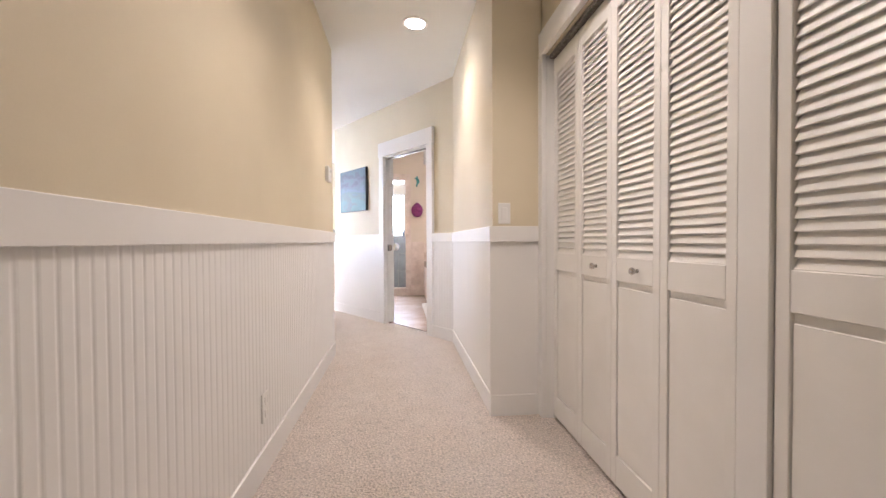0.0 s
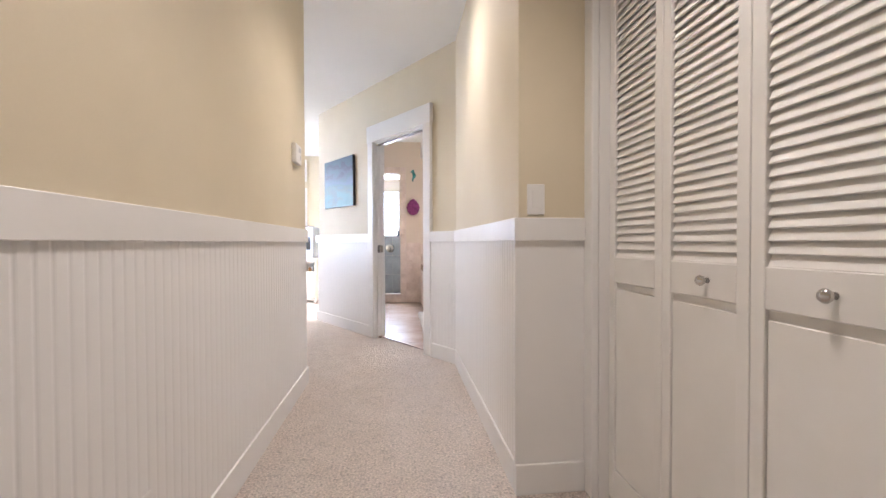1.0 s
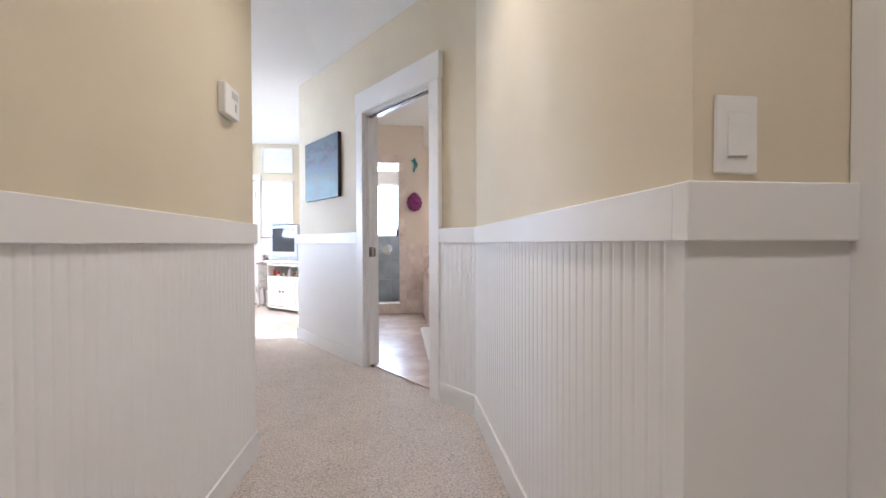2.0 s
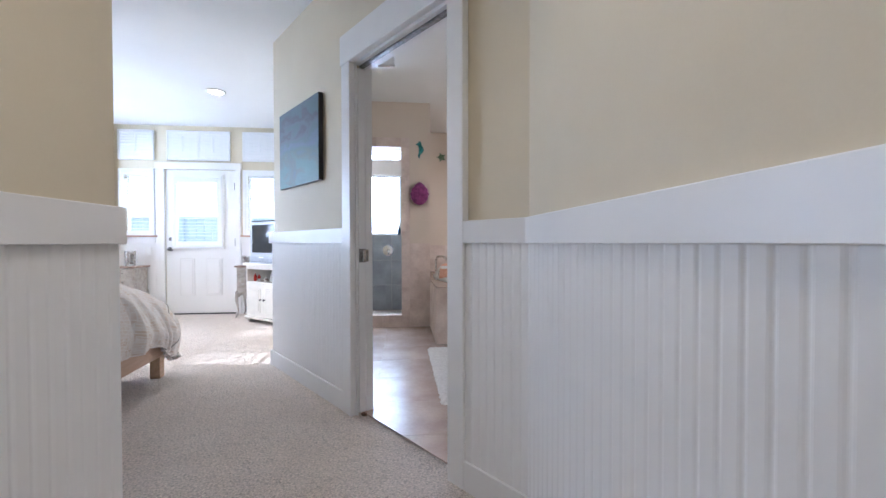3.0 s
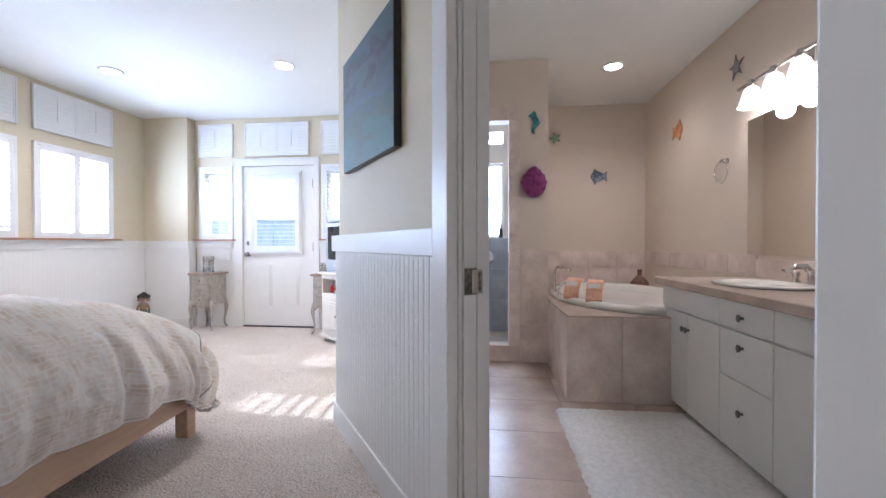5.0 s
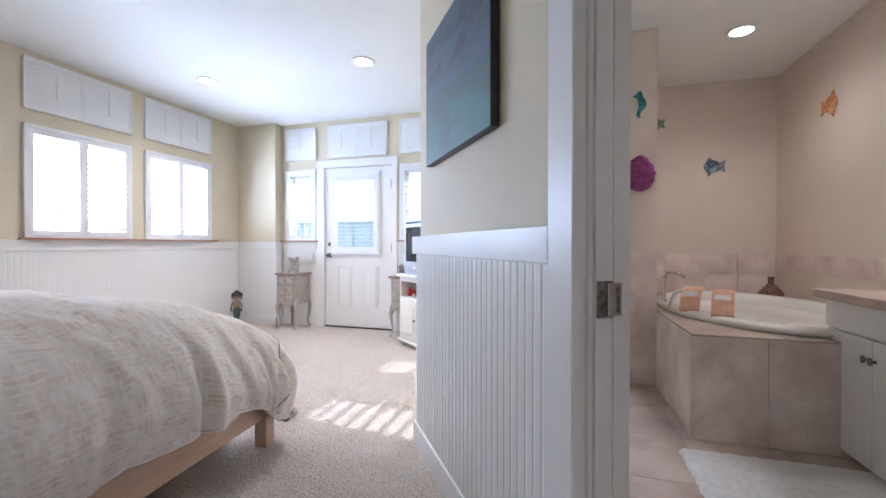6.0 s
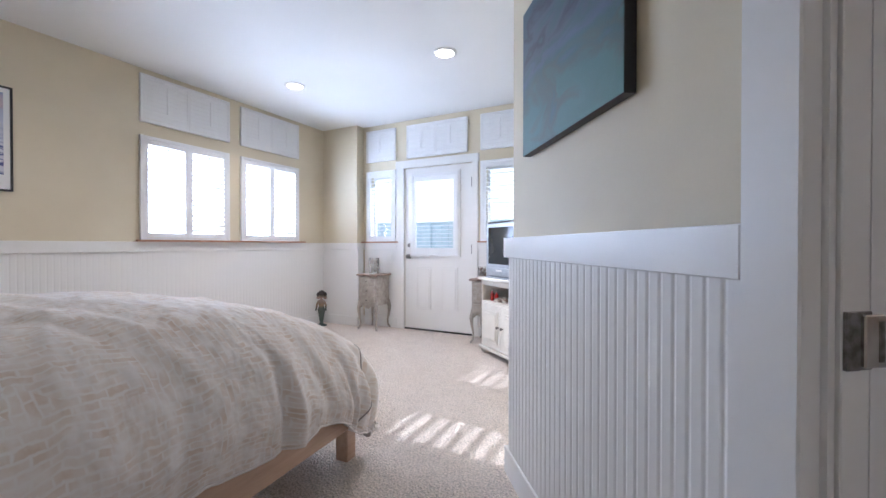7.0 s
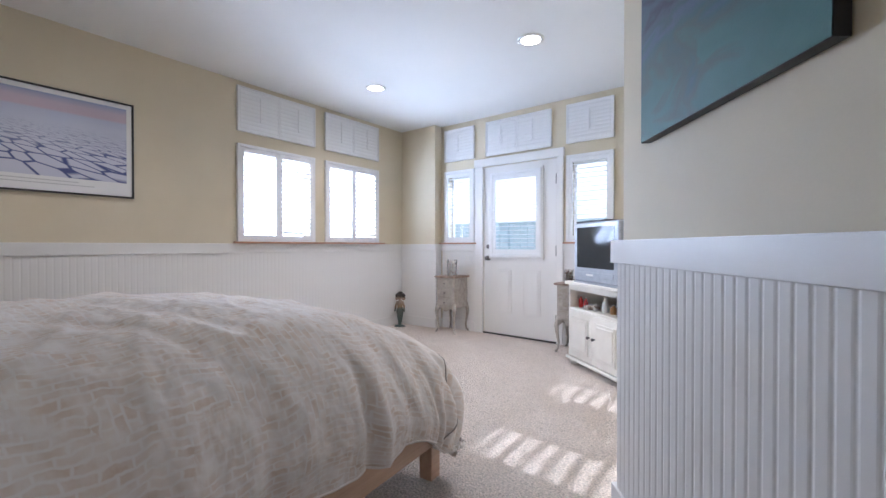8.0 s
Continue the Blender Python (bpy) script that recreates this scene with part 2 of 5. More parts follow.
def figure_paint():
    """Green tail, pale body and dark hair, banded by height, with brush mottling."""
    m = SKIN
    tc = node(m, "ShaderNodeTexCoord")
    sep = node(m, "ShaderNodeSeparateXYZ")
    join(m, tc, "Object", sep, "Vector")
    nz = node(m, "ShaderNodeTexNoise", Scale=30.0, Detail=3.0)
    join(m, tc, "Object", nz, "Vector")
    ht = node(m, "ShaderNodeMath")
    ht.operation = "MULTIPLY_ADD"
    ht.inputs[1].default_value = 0.05
    join(m, nz, "Fac", ht, 0)
    join(m, sep, "Z", ht, 2)
    far_ = node(m, "ShaderNodeMapRange", From_Min=0.0, From_Max=0.5)
    join(m, ht, "Value", far_, "Value")
    ramp = node(m, "ShaderNodeValToRGB")
    e = ramp.color_ramp.elements
    e[0].position, e[0].color = 0.0, (0.05, 0.07, 0.06, 1)
    e[1].position, e[1].color = 0.9, (0.025, 0.02, 0.016, 1)
    for pos, col in ((0.15, (0.055, 0.085, 0.075, 1)), (0.52, (0.08, 0.10, 0.085, 1)), (0.58, (0.30, 0.20, 0.11, 1)), (0.70, (0.30, 0.24, 0.19, 1)), (0.80, (0.36, 0.27, 0.20, 1)), (0.86, (0.03, 0.024, 0.018, 1))):
        k = e.new(pos)
        k.color = col
    join(m, far_, "Result", ramp, "Fac")
    join(m, ramp, "Color", bsdf(m), "Base Color")


figure_paint()
FENCE = material("pale_blue_fence_paint", (0.60, 0.70, 0.72), 0.7)
mottle(FENCE, (0.54, 0.66, 0.69), (0.66, 0.75, 0.76), 3.0, fine=0.1, fine_scale=60, each=True)
PAPER = material("white_paper", (0.80, 0.80, 0.80), 0.7)
INKBAR = material("faded_print", (0.55, 0.55, 0.56), 0.7)


def emitter(name, colour, strength):
    m = material(name, (0.8, 0.8, 0.8), 0.5)
    bsdf(m).inputs["Emission Color"].default_value = (*colour, 1)
    bsdf(m).inputs["Emission Strength"].default_value = strength
    return m


BULB = emitter("lit_downlight_lens", (1.0, 0.90, 0.75), 12.0)
SHADE = emitter("lit_frosted_glass", (1.0, 0.90, 0.78), 1.8)
OUTSIDE = emitter("bright_daylight_haze", (1.0, 0.985, 0.95), 1.0)

# linen duvet: woven off-white cloth with a printed pattern of short brush dashes
DUVET = material("printed_linen", (0.62, 0.56, 0.48), 0.9, spec=0.15)


def linen():
    m = DUVET
    uv = node(m, "ShaderNodeUVMap")
    BASE, STROKE, PALE = (0.82, 0.775, 0.735, 1), (0.68, 0.555, 0.455, 1), (0.77, 0.69, 0.625, 1)

    def dashes(long_, wide):
        br = node(m, "ShaderNodeTexBrick", Scale=1.0, Color1=STROKE, Color2=PALE, Mortar=BASE)
        br.inputs["Mortar Size"].default_value = 0.0045
        br.inputs["Mortar Smooth"].default_value = 0.8
        br.inputs["Brick Width"].default_value = long_
        br.inputs["Row Height"].default_value = wide
        br.offset = 0.37
        return br

    brick, cross = dashes(0.056, 0.019), dashes(0.044, 0.024)
    warp = node(m, "ShaderNodeTexNoise", Scale=15.0, Detail=3.0)
    join(m, uv, 0, warp, "Vector")
    sub = node(m, "ShaderNodeVectorMath")
    sub.operation = "SUBTRACT"
    sub.inputs[1].default_value = (0.5, 0.5, 0.5)
    join(m, warp, "Color", sub, 0)
    sc = node(m, "ShaderNodeVectorMath")
    sc.operation = "SCALE"
    sc.inputs["Scale"].default_value = 0.030
    join(m, sub, "Vector", sc, 0)
    add = node(m, "ShaderNodeVectorMath")
    add.operation = "ADD"
    join(m, uv, 0, add, 0)
    join(m, sc, "Vector", add, 1)
    turn = node(m, "ShaderNodeMapping", Rotation=(0, 0, radians(90)))
    join(m, add, "Vector", turn, "Vector")
    join(m, turn, "Vector", brick, "Vector")
    join(m, add, "Vector", cross, "Vector")
    patch = node(m, "ShaderNodeTexVoronoi", Scale=7.0)
    join(m, uv, 0, patch, "Vector")
    hue = node(m, "ShaderNodeSeparateColor")
    join(m, patch, "Color", hue, 0)
    pick = node(m, "ShaderNodeMapRange", From_Min=0.52, From_Max=0.60)
    join(m, hue, 0, pick, "Value")
    weft = node(m, "ShaderNodeMix")
    weft.data_type = "RGBA"
    join(m, pick, "Result", weft, 0)
    join(m, brick, "Color", weft, 6)
    join(m, cross, "Color", weft, 7)
    worn = node(m, "ShaderNodeTexNoise", Scale=20.0, Detail=4.0)
    join(m, uv, 0, worn, "Vector")
    wr = node(m, "ShaderNodeMapRange", From_Min=0.36, From_Max=0.62, To_Min=0.10, To_Max=1.0)
    join(m, worn, "Fac", wr, "Value")
    mx = node(m, "ShaderNodeMix")
    mx.data_type = "RGBA"
    mx.inputs[6].default_value = BASE
    join(m, wr, "Result", mx, 0)
    m.node_tree.links.new(weft.outputs[2], mx.inputs[7])
    m.node_tree.links.new(mx.outputs[2], bsdf(m).inputs["Base Color"])
    weave = node(m, "ShaderNodeTexNoise", Scale=420.0, Detail=2.0)
    join(m, uv, 0, weave, "Vector")
    bp = node(m, "ShaderNodeBump", Strength=0.3, Distance=0.002)
    join(m, weave, "Fac", bp, "Height")
    crumple = node(m, "ShaderNodeTexNoise", Scale=12.0, Detail=2.0, Distortion=0.2)
    join(m, uv, 0, crumple, "Vector")
    bp2 = node(m, "ShaderNodeBump", Strength=0.7, Distance=0.022)
    join(m, crumple, "Fac", bp2, "Height")
    join(m, bp, "Normal", bp2, "Normal")
    join(m, bp2, "Normal", bsdf(m), "Normal")
    bsdf(m).inputs["Sheen Weight"].default_value = 0.2


linen()
SEAM = material("grey_linen_seam", (0.36, 0.33, 0.30), 0.9, spec=0.1)

# abstract seascape on canvas: blue over green with paler strokes
CANVAS = material("painted_canvas", (0.08, 0.16, 0.22), 0.5, spec=0.5)


def seascape():
    m = CANVAS
    tc = node(m, "ShaderNodeTexCoord")
    mp = node(m, "ShaderNodeMapping", Scale=(3.0, 1.0, 6.0))
    join(m, tc, "Object", mp, "Vector")
    nz = node(m, "ShaderNodeTexNoise", Scale=1.3, Detail=7.0, Distortion=0.8)
    join(m, mp, "Vector", nz, "Vector")
    sep = node(m, "ShaderNodeSeparateXYZ")
    join(m, tc, "Object", sep, "Vector")
    ht = node(m, "ShaderNodeMapRange", From_Min=0.0, From_Max=0.57)
    join(m, sep, "Z", ht, "Value")
    mixf = node(m, "ShaderNodeMath")
    mixf.operation = "MULTIPLY_ADD"
    mixf.inputs[1].default_value, mixf.inputs[2].default_value = 1.1, -0.55
    join(m, nz, "Fac", mixf, 0)
    tot = node(m, "ShaderNodeMath")
    tot.operation = "ADD"
    join(m, mixf, "Value", tot, 0)
    join(m, ht, "Result", tot, 1)
    ramp = node(m, "ShaderNodeValToRGB")
    e = ramp.color_ramp.elements
    e[0].position, e[0].color = 0.0, (0.043, 0.133, 0.129, 1)
    e[1].position, e[1].color = 1.0, (0.043, 0.086, 0.116, 1)
    for pos, col in ((0.16, (0.052, 0.146, 0.142, 1)), (0.27, (0.065, 0.103, 0.103, 1)), (0.38, (0.043, 0.107, 0.125, 1)), (0.50, (0.073, 0.107, 0.168, 1)), (0.60, (0.047, 0.095, 0.120, 1)), (0.72, (0.065, 0.090, 0.133, 1)), (0.82, (0.034, 0.043, 0.073, 1)), (0.88, (0.043, 0.086, 0.120, 1))):
        k = e.new(pos)
        k.color = col
    join(m, tot, "Value", ramp, "Fac")
    join(m, ramp, "Color", bsdf(m), "Base Color")
    bump(m, mp, 30, 0.3, 0.002)


seascape()

# photograph of round ice floes on dark water under a pink and blue sky
ICE = material("ice_floe_print", (0.5, 0.5, 0.6), 0.45)


def floes():
    m = ICE
    uv = node(m, "ShaderNodeUVMap")
    sep = node(m, "ShaderNodeSeparateXYZ")
    join(m, uv, 0, sep, "Vector")
    depth = node(m, "ShaderNodeMath")          # ground plane seen in perspective
    depth.operation = "SUBTRACT"
    depth.inputs[0].default_value = 0.80
    join(m, sep, "Y", depth, 1)
    inv = node(m, "ShaderNodeMath")
    inv.operation = "DIVIDE"
    inv.inputs[0].default_value = 1.0
    join(m, depth, "Value", inv, 1)
    px = node(m, "ShaderNodeMath")
    px.operation = "MULTIPLY"
    join(m, sep, "X", px, 0)
    join(m, inv, "Value", px, 1)
    comb = node(m, "ShaderNodeCombineXYZ")
    join(m, px, "Value", comb, "X")
    join(m, inv, "Value", comb, "Y")
    vor = node(m, "ShaderNodeTexVoronoi", Scale=3.2, Randomness=0.55)
    vor.feature = "DISTANCE_TO_EDGE"
    join(m, comb, "Vector", vor, "Vector")
    ramp = node(m, "ShaderNodeValToRGB")
    e = ramp.color_ramp.elements
    e[0].position, e[0].color = 0.03, (0.07, 0.09, 0.26, 1)
    e[1].position, e[1].color = 0.09, (0.58, 0.59, 0.69, 1)
    join(m, vor, "Distance", ramp, "Fac")
    skyr = node(m, "ShaderNodeValToRGB")
    s = skyr.color_ramp.elements
    s[0].position, s[0].color = 0.66, (0.50, 0.53, 0.64, 1)
    s[1].position, s[1].color = 1.0, (0.28, 0.33, 0.50, 1)
    for pos, col in ((0.79, (0.44, 0.48, 0.60, 1)), (0.82, (0.50, 0.40, 0.48, 1)), (0.91, (0.50, 0.42, 0.50, 1))):
        k = s.new(pos)
        k.color = col
    join(m, sep, "Y", skyr, "Fac")
    far_ = node(m, "ShaderNodeMapRange", From_Min=0.30, From_Max=0.70)
    join(m, sep, "Y", far_, "Value")
    mx = node(m, "ShaderNodeMix")
    mx.data_type = "RGBA"
    join(m, far_, "Result", mx, 0)
    join(m, ramp, "Color", mx, 6)
    join(m, skyr, "Color", mx, 7)
    m.node_tree.links.new(mx.outputs[2], bsdf(m).inputs["Base Color"])


floes()

# ---------------------------------------------------------------- building helpers


def box(bm, x0, x1, y0, y1, z0, z1, bevel=0.0):
    xs, ys, zs = sorted((x0, x1)), sorted((y0, y1)), sorted((z0, z1))
    made = bmesh.ops.create_cube(bm, size=1.0)["verts"]
    for v in made:
        v.co = Vector((xs[v.co.x > 0], ys[v.co.y > 0], zs[v.co.z > 0]))
    if bevel:
        edges = list({e for v in made for e in v.link_edges})
        bmesh.ops.bevel(bm, geom=edges, offset=bevel, segments=1, affect="EDGES")
    return bm


def boxes(*dims, bevel=0.0):
    bm = bmesh.new()
    for d in dims:
        box(bm, *d, bevel=bevel)
    return bm


def lathe(bm, profile, x=0.0, y=0.0, steps=20, sx=1.0, sy=1.0):
    """A turned solid round the z axis at (x, y); profile is a row of (radius, z)."""
    rings = []
    for r, z in profile:
        rings.append([bm.verts.new((x + sx * r * math.cos(2 * math.pi * i / steps), y + sy * r * math.sin(2 * math.pi * i / steps), z)) for i in range(steps)])
    for a, b in zip(rings, rings[1:]):
        for i in range(steps):
            bm.faces.new((a[i], a[(i + 1) % steps], b[(i + 1) % steps], b[i]))
    bm.faces.new(rings[0][::-1])
    bm.faces.new(rings[-1])
    return bm


def tube(bm, points, radii, steps=8):
    """A swept tube through points; radii one a point."""
    pts = [Vector(p) for p in points]
    rings = []
    for i, p in enumerate(pts):
        d = (pts[min(i + 1, len(pts) - 1)] - pts[max(i - 1, 0)]).normalized()
        a = d.cross(Vector((0, 0, 1)) if abs(d.z) < 0.9 else Vector((1, 0, 0))).normalized()
        b = d.cross(a)
        rings.append([bm.verts.new(p + radii[i] * (math.cos(2 * math.pi * k / steps) * a + math.sin(2 * math.pi * k / steps) * b)) for k in range(steps)])
    for a, b in zip(rings, rings[1:]):
        for k in range(steps):
            bm.faces.new((a[k], a[(k + 1) % steps], b[(k + 1) % steps], b[k]))
    bm.faces.new(rings[0][::-1])
    bm.faces.new(rings[-1])
    return bm


def plate(bm, outline, y0, y1):
    """A flat piece with an outline in x and z, from y0 to y1."""
    front = [bm.verts.new((x, y0, z)) for x, z in outline]
    back = [bm.verts.new((x, y1, z)) for x, z in outline]
    bm.faces.new(front)
    bm.faces.new(back[::-1])
    n = len(outline)
    for i in range(n):
        bm.faces.new((front[i], back[i], back[(i + 1) % n], front[(i + 1) % n]))
    return bm


def mesh_of(name, bm, mat, smooth=False):
    bmesh.ops.recalc_face_normals(bm, faces=bm.faces)
    me = bpy.data.meshes.new(name)
    bm.to_mesh(me)
    bm.free()
    me.materials.append(mat)
    if smooth:
        me.polygons.foreach_set("use_smooth", [True] * len(me.polygons))
    return me


def part(name, bm, mat, parent, label="", smooth=False, at=None):
    ob = new(name, mesh_of(name, bm, mat, smooth))
    ob.parent = parent
    if at is not None:
        ob.matrix_basis = at
    return tagged(ob, label)


def whole(name, bm, mat, label, category, at=None, group="", kind="", smooth=False):
    ob = new(name, mesh_of(name, bm, mat, smooth))
    if at is not None:
        ob.matrix_basis = at
    return tagged(ob, label, category, group, kind)


def thing(name, label, category, at=None, group="", kind=""):
    ob = new(name)
    ob.empty_display_size = 0.1
    if at is not None:
        ob.matrix_basis = at
    return tagged(ob, label, category, group, kind)


def structure(name, bm, mat, label, category="wall", at=None, smooth=False):
    return whole(name, bm, mat, label, category, at, kind="structure", smooth=smooth)

# ---------------------------------------------------------------- large structure
floor = structure("floor", boxes((-4.6, 1.65, -1.75, 8.9, -0.08, 0.0)), CARPET, "cream shag carpet running through hall and bedroom", "carpet")

ceil_bm = bmesh.new()
HI_L, LO_R = 2.70, CEIL


def hall_ceiling(x):
    return HI_L - (HI_L - LO_R) * (x + 0.558) / 1.163


Q = (-0.558, 5.62, CEIL)
for ring in (
    [(-0.70, -1.75, hall_ceiling(-0.70)), (1.0, -1.75, hall_ceiling(1.0)), (1.0, 2.4, hall_ceiling(1.0)), (0.605, 2.4, LO_R), (0.605, 4.0, LO_R), (-0.558, 3.70, HI_L), (-0.70, 3.70, hall_ceiling(-0.70))],
    [(-0.558, 3.70, HI_L), (0.605, 4.0, LO_R), Q],
    [(-0.558, 3.70, HI_L), Q, (-2.0, 3.7, CEIL)],
    [(-4.6, 3.5, CEIL), (-2.0, 3.5, CEIL), (-2.0, 3.7, CEIL), Q, (0.605, 4.0, CEIL), (1.95, 4.0, CEIL), (1.95, 8.95, CEIL), (-4.6, 8.95, CEIL)],
    [(1.0, -1.75, 2.5), (1.7, -1.75, 2.5), (1.7, 2.5, 2.5), (1.0, 2.5, 2.5)],
):
    ceil_bm.faces.new([ceil_bm.verts.new(p) for p in ring])
ceil_bm.verts.index_update()
ext = bmesh.ops.extrude_face_region(ceil_bm, geom=list(ceil_bm.faces), use_keep_orig=True)["geom"]
for v in ext:
    if isinstance(v, bmesh.types.BMVert):
        v.co.z += 0.12
structure("ceiling", ceil_bm, CEILING, "smooth white painted ceiling", "ceiling")

wall_hall_left = structure("wall_west", boxes((-0.69, -0.558, -1.75, HALL_END - RECESS, 0, 2.9), (-0.558, -0.536, -1.75, HALL_END - 0.012, 1.05, 2.9), (-0.69, -0.558, HALL_END - RECESS, HALL_END - 0.012, 1.05, 2.9)), PAINT, "cream painted hall wall above white beadboard")
structure("wall_bedroom_south", boxes((-4.55, -0.69, 3.56, HALL_END - RECESS, 0, 2.9)), PAINT, "cream painted bedroom wall behind the bed")
structure("wall_hall_east", boxes((0.605, 0.73, 2.333, 4.05, 0, 2.8), (0.588, 0.605, 2.316, 4.05, 1.05, 2.68)), PAINT, "cream painted hall wall above white beadboard")
structure("wall_return", boxes((0.73, 1.7, 2.333, 2.45, 0, 2.8), (0.605, 0.875, 2.316, 2.333, 1.05, 2.68)), PAINT, "cream painted return wall beside the closet")
structure("wall_closet", boxes((0.885, 1.0, -1.75, 2.333, 2.05, 3.1), (0.885, 1.0, -1.75, -0.47, 0, 2.05)), PAINT, "cream painted wall over the closet doors")
structure("wall_closet_back", boxes((1.6, 1.7, -1.75, 2.333, 0, 2.5)), CEILING, "plain wall at the back of the closet")
structure("wall_south", boxes((-0.70, 1.7, -1.85, -1.75, 0, 3.1)), PAINT, "plain cream wall closing the hall")
wall_diag = structure("wall_diagonal", boxes(
    (-0.06, 0.394, -0.139, -0.033, 0, 2.68), (0.394, 1.253, -0.139, -0.033, 2.055, 2.68),
    (1.253, 2.10, -0.044, -0.033, 0, 2.68), (1.253, 2.10, -0.139, -0.094, 0, 2.68), (2.10, 2.575, -0.175, -0.033, 0, 2.68)),
    PAINT, "cream painted diagonal wall with a doorway to the bathroom", at=DIAG)
P_END = DIAG @ Vector((2.575, -0.175, 0))
structure("wall_partition", boxes((PART_X, PART_X + 0.12, P_END.y - 0.02, FAR + 0.033, 0, CEIL)), PAINT, "cream painted partition between bedroom and shower")
WX = BED_L - RECESS
FY = FAR + RECESS
structure("wall_bedroom_west", boxes(
    (WX - 0.15, WX, 3.56, 6.35, 0, 2.7), (WX - 0.15, WX, 6.35, 8.07, 0, 1.15), (WX - 0.15, WX, 6.35, 8.07, 2.0, 2.7),
    (WX - 0.15, WX, 7.11, 7.34, 1.15, 2.0), (WX - 0.15, WX, 8.07, 8.95, 0, 2.7)), PAINT, "cream painted bedroom wall with two shuttered windows")
structure("wall_niche", boxes((WX, NICHE_X - RECESS, NICHE + RECESS, FY + 0.15, 0, CEIL)), PAINT, "cream painted thicker wall beside the door recess")
structure("wall_bedroom_north", boxes(
    (NICHE_X - RECESS, -3.69, FY, FY + 0.15, 0, 2.7), (-3.69, -3.32, FY, FY + 0.15, 0, 1.15), (-3.69, -3.32, FY, FY + 0.15, 2.0, 2.7),
    (-3.32, -3.15, FY, FY + 0.15, 0, 2.7), (-3.15, -2.18, FY, FY + 0.15, 2.05, 2.7), (-2.18, -2.05, FY, FY + 0.15, 0, 2.7),
    (-2.05, -1.66, FY, FY + 0.15, 0, 1.15), (-2.05, -1.66, FY, FY + 0.15, 2.0, 2.7), (-1.66, PART_X, FY, FY + 0.15, 0, 2.7)),
    PAINT, "cream painted bedroom wall round the garden door")
# bathroom shell
structure("wall_bath_east", boxes((BATH_R, BATH_R + 0.12, 4.05, 8.95, 0, 2.7)), BATH_LIT_PAINT, "cream bathroom wall, its light in the tint")
structure("wall_bath_south", boxes((0.73, BATH_R, 4.05, 4.15, 0, 2.7)), BATH_LIT_PAINT, "cream bathroom wall, its light in the tint, by the doorway")
structure("wall_bath_north", boxes(
    (PART_X, -0.62, FY, FY + 0.15, 0, 2.7), (-0.62, 0.147, FY, FY + 0.15, 0, 1.12), (-0.62, 0.147, FY, FY + 0.15, 2.008, 2.235),
    (-0.62, 0.147, FY, FY + 0.15, 2.38, 2.7), (0.147, BATH_R, FY, FY + 0.15, 0, 2.7)), BATH_LIT_PAINT, "cream outer bathroom wall, its light in the tint")
wall_shower = structure("wall_shower", boxes(
    (0.147, 0.485, BATH_Y + 0.012, BATH_Y + 0.13, 0, CEIL), (PART_X + 0.12, 0.147, BATH_Y + 0.012, BATH_Y + 0.13, 2.125, CEIL),
    (PART_X + 0.12, 0.147, BATH_Y + 0.012, BATH_Y + 0.13, 0, 0.155), (0.37, 0.485, BATH_Y + 0.13, FY, 0, CEIL)), BATH_LIT_PAINT, "cream wall, its light in the tint, with a tiled shower opening")


# wainscot: separate beadboard planks, skirting and chair rail along a run
def plank_mesh(w, h, k):
    bm = bmesh.new()
    d = 0.025
    prof = [(0.0, 0.0), (0.0, d - k), (0.0022, d - 0.85 * k), (0.0050, d - 0.35 * k), (0.0085, d), (w - 0.0085, d), (w - 0.0050, d - 0.35 * k), (w - 0.0022, d - 0.85 * k), (w, d - k), (w, 0.0)]
    lo = [bm.verts.new((x, y, 0)) for x, y in prof]
    hi = [bm.verts.new((x, y, h)) for x, y in prof]
    bm.faces.new(lo[::-1])
    bm.faces.new(hi)
    for i in range(len(prof) - 1):
        bm.faces.new((lo[i], lo[i + 1], hi[i + 1], hi[i]))
    return mesh_of("plank", bm, TRIM)


PITCH = 0.040
PLANK = plank_mesh(PITCH, RAIL0 - BASE_H + 0.02, 0.0025)
FAINT_PLANK = plank_mesh(PITCH, RAIL0 - BASE_H + 0.02, 0.0012)   # shallower grooves: the weak shading of frontal light put into the shape
RUNS = []


def wainscot(m, length, label, planks=True, x0=0.0, rail_out=(0.0, 0.0), base_out=(0.0, 0.0), rail=True, plank=None):
    """White panelling along the run m from x0 to length: skirting, planks (laid later), chair rail."""
    base = structure("baseboard", bmesh.new(), TRIM, "white painted skirting board", "baseboard", at=m)
    bm = bmesh.new()
    box(bm, x0 - base_out[0], length + base_out[1], -RECESS, 0.0, 0.0, BASE_H, bevel=0.002)
    base.data = mesh_of("baseboard", bm, TRIM)
    if rail:
        bm = bmesh.new()
        box(bm, x0 - rail_out[0], length + rail_out[1], -RECESS, 0.0035, RAIL0, RAIL1, bevel=0.002)
        top = structure("trim", bm, TRIM, "white painted chair rail", "chair rail", at=m)
    back = thing("wainscot", label, "wainscot", m, kind="structure")
    if planks:
        RUNS.append((back, x0, length, plank or PLANK))
    else:
        part("panel", boxes((x0, length, -RECESS, -RECESS + 0.022, BASE_H - 0.01, RAIL0 + 0.01)), TRIM, back, "flat white panel")


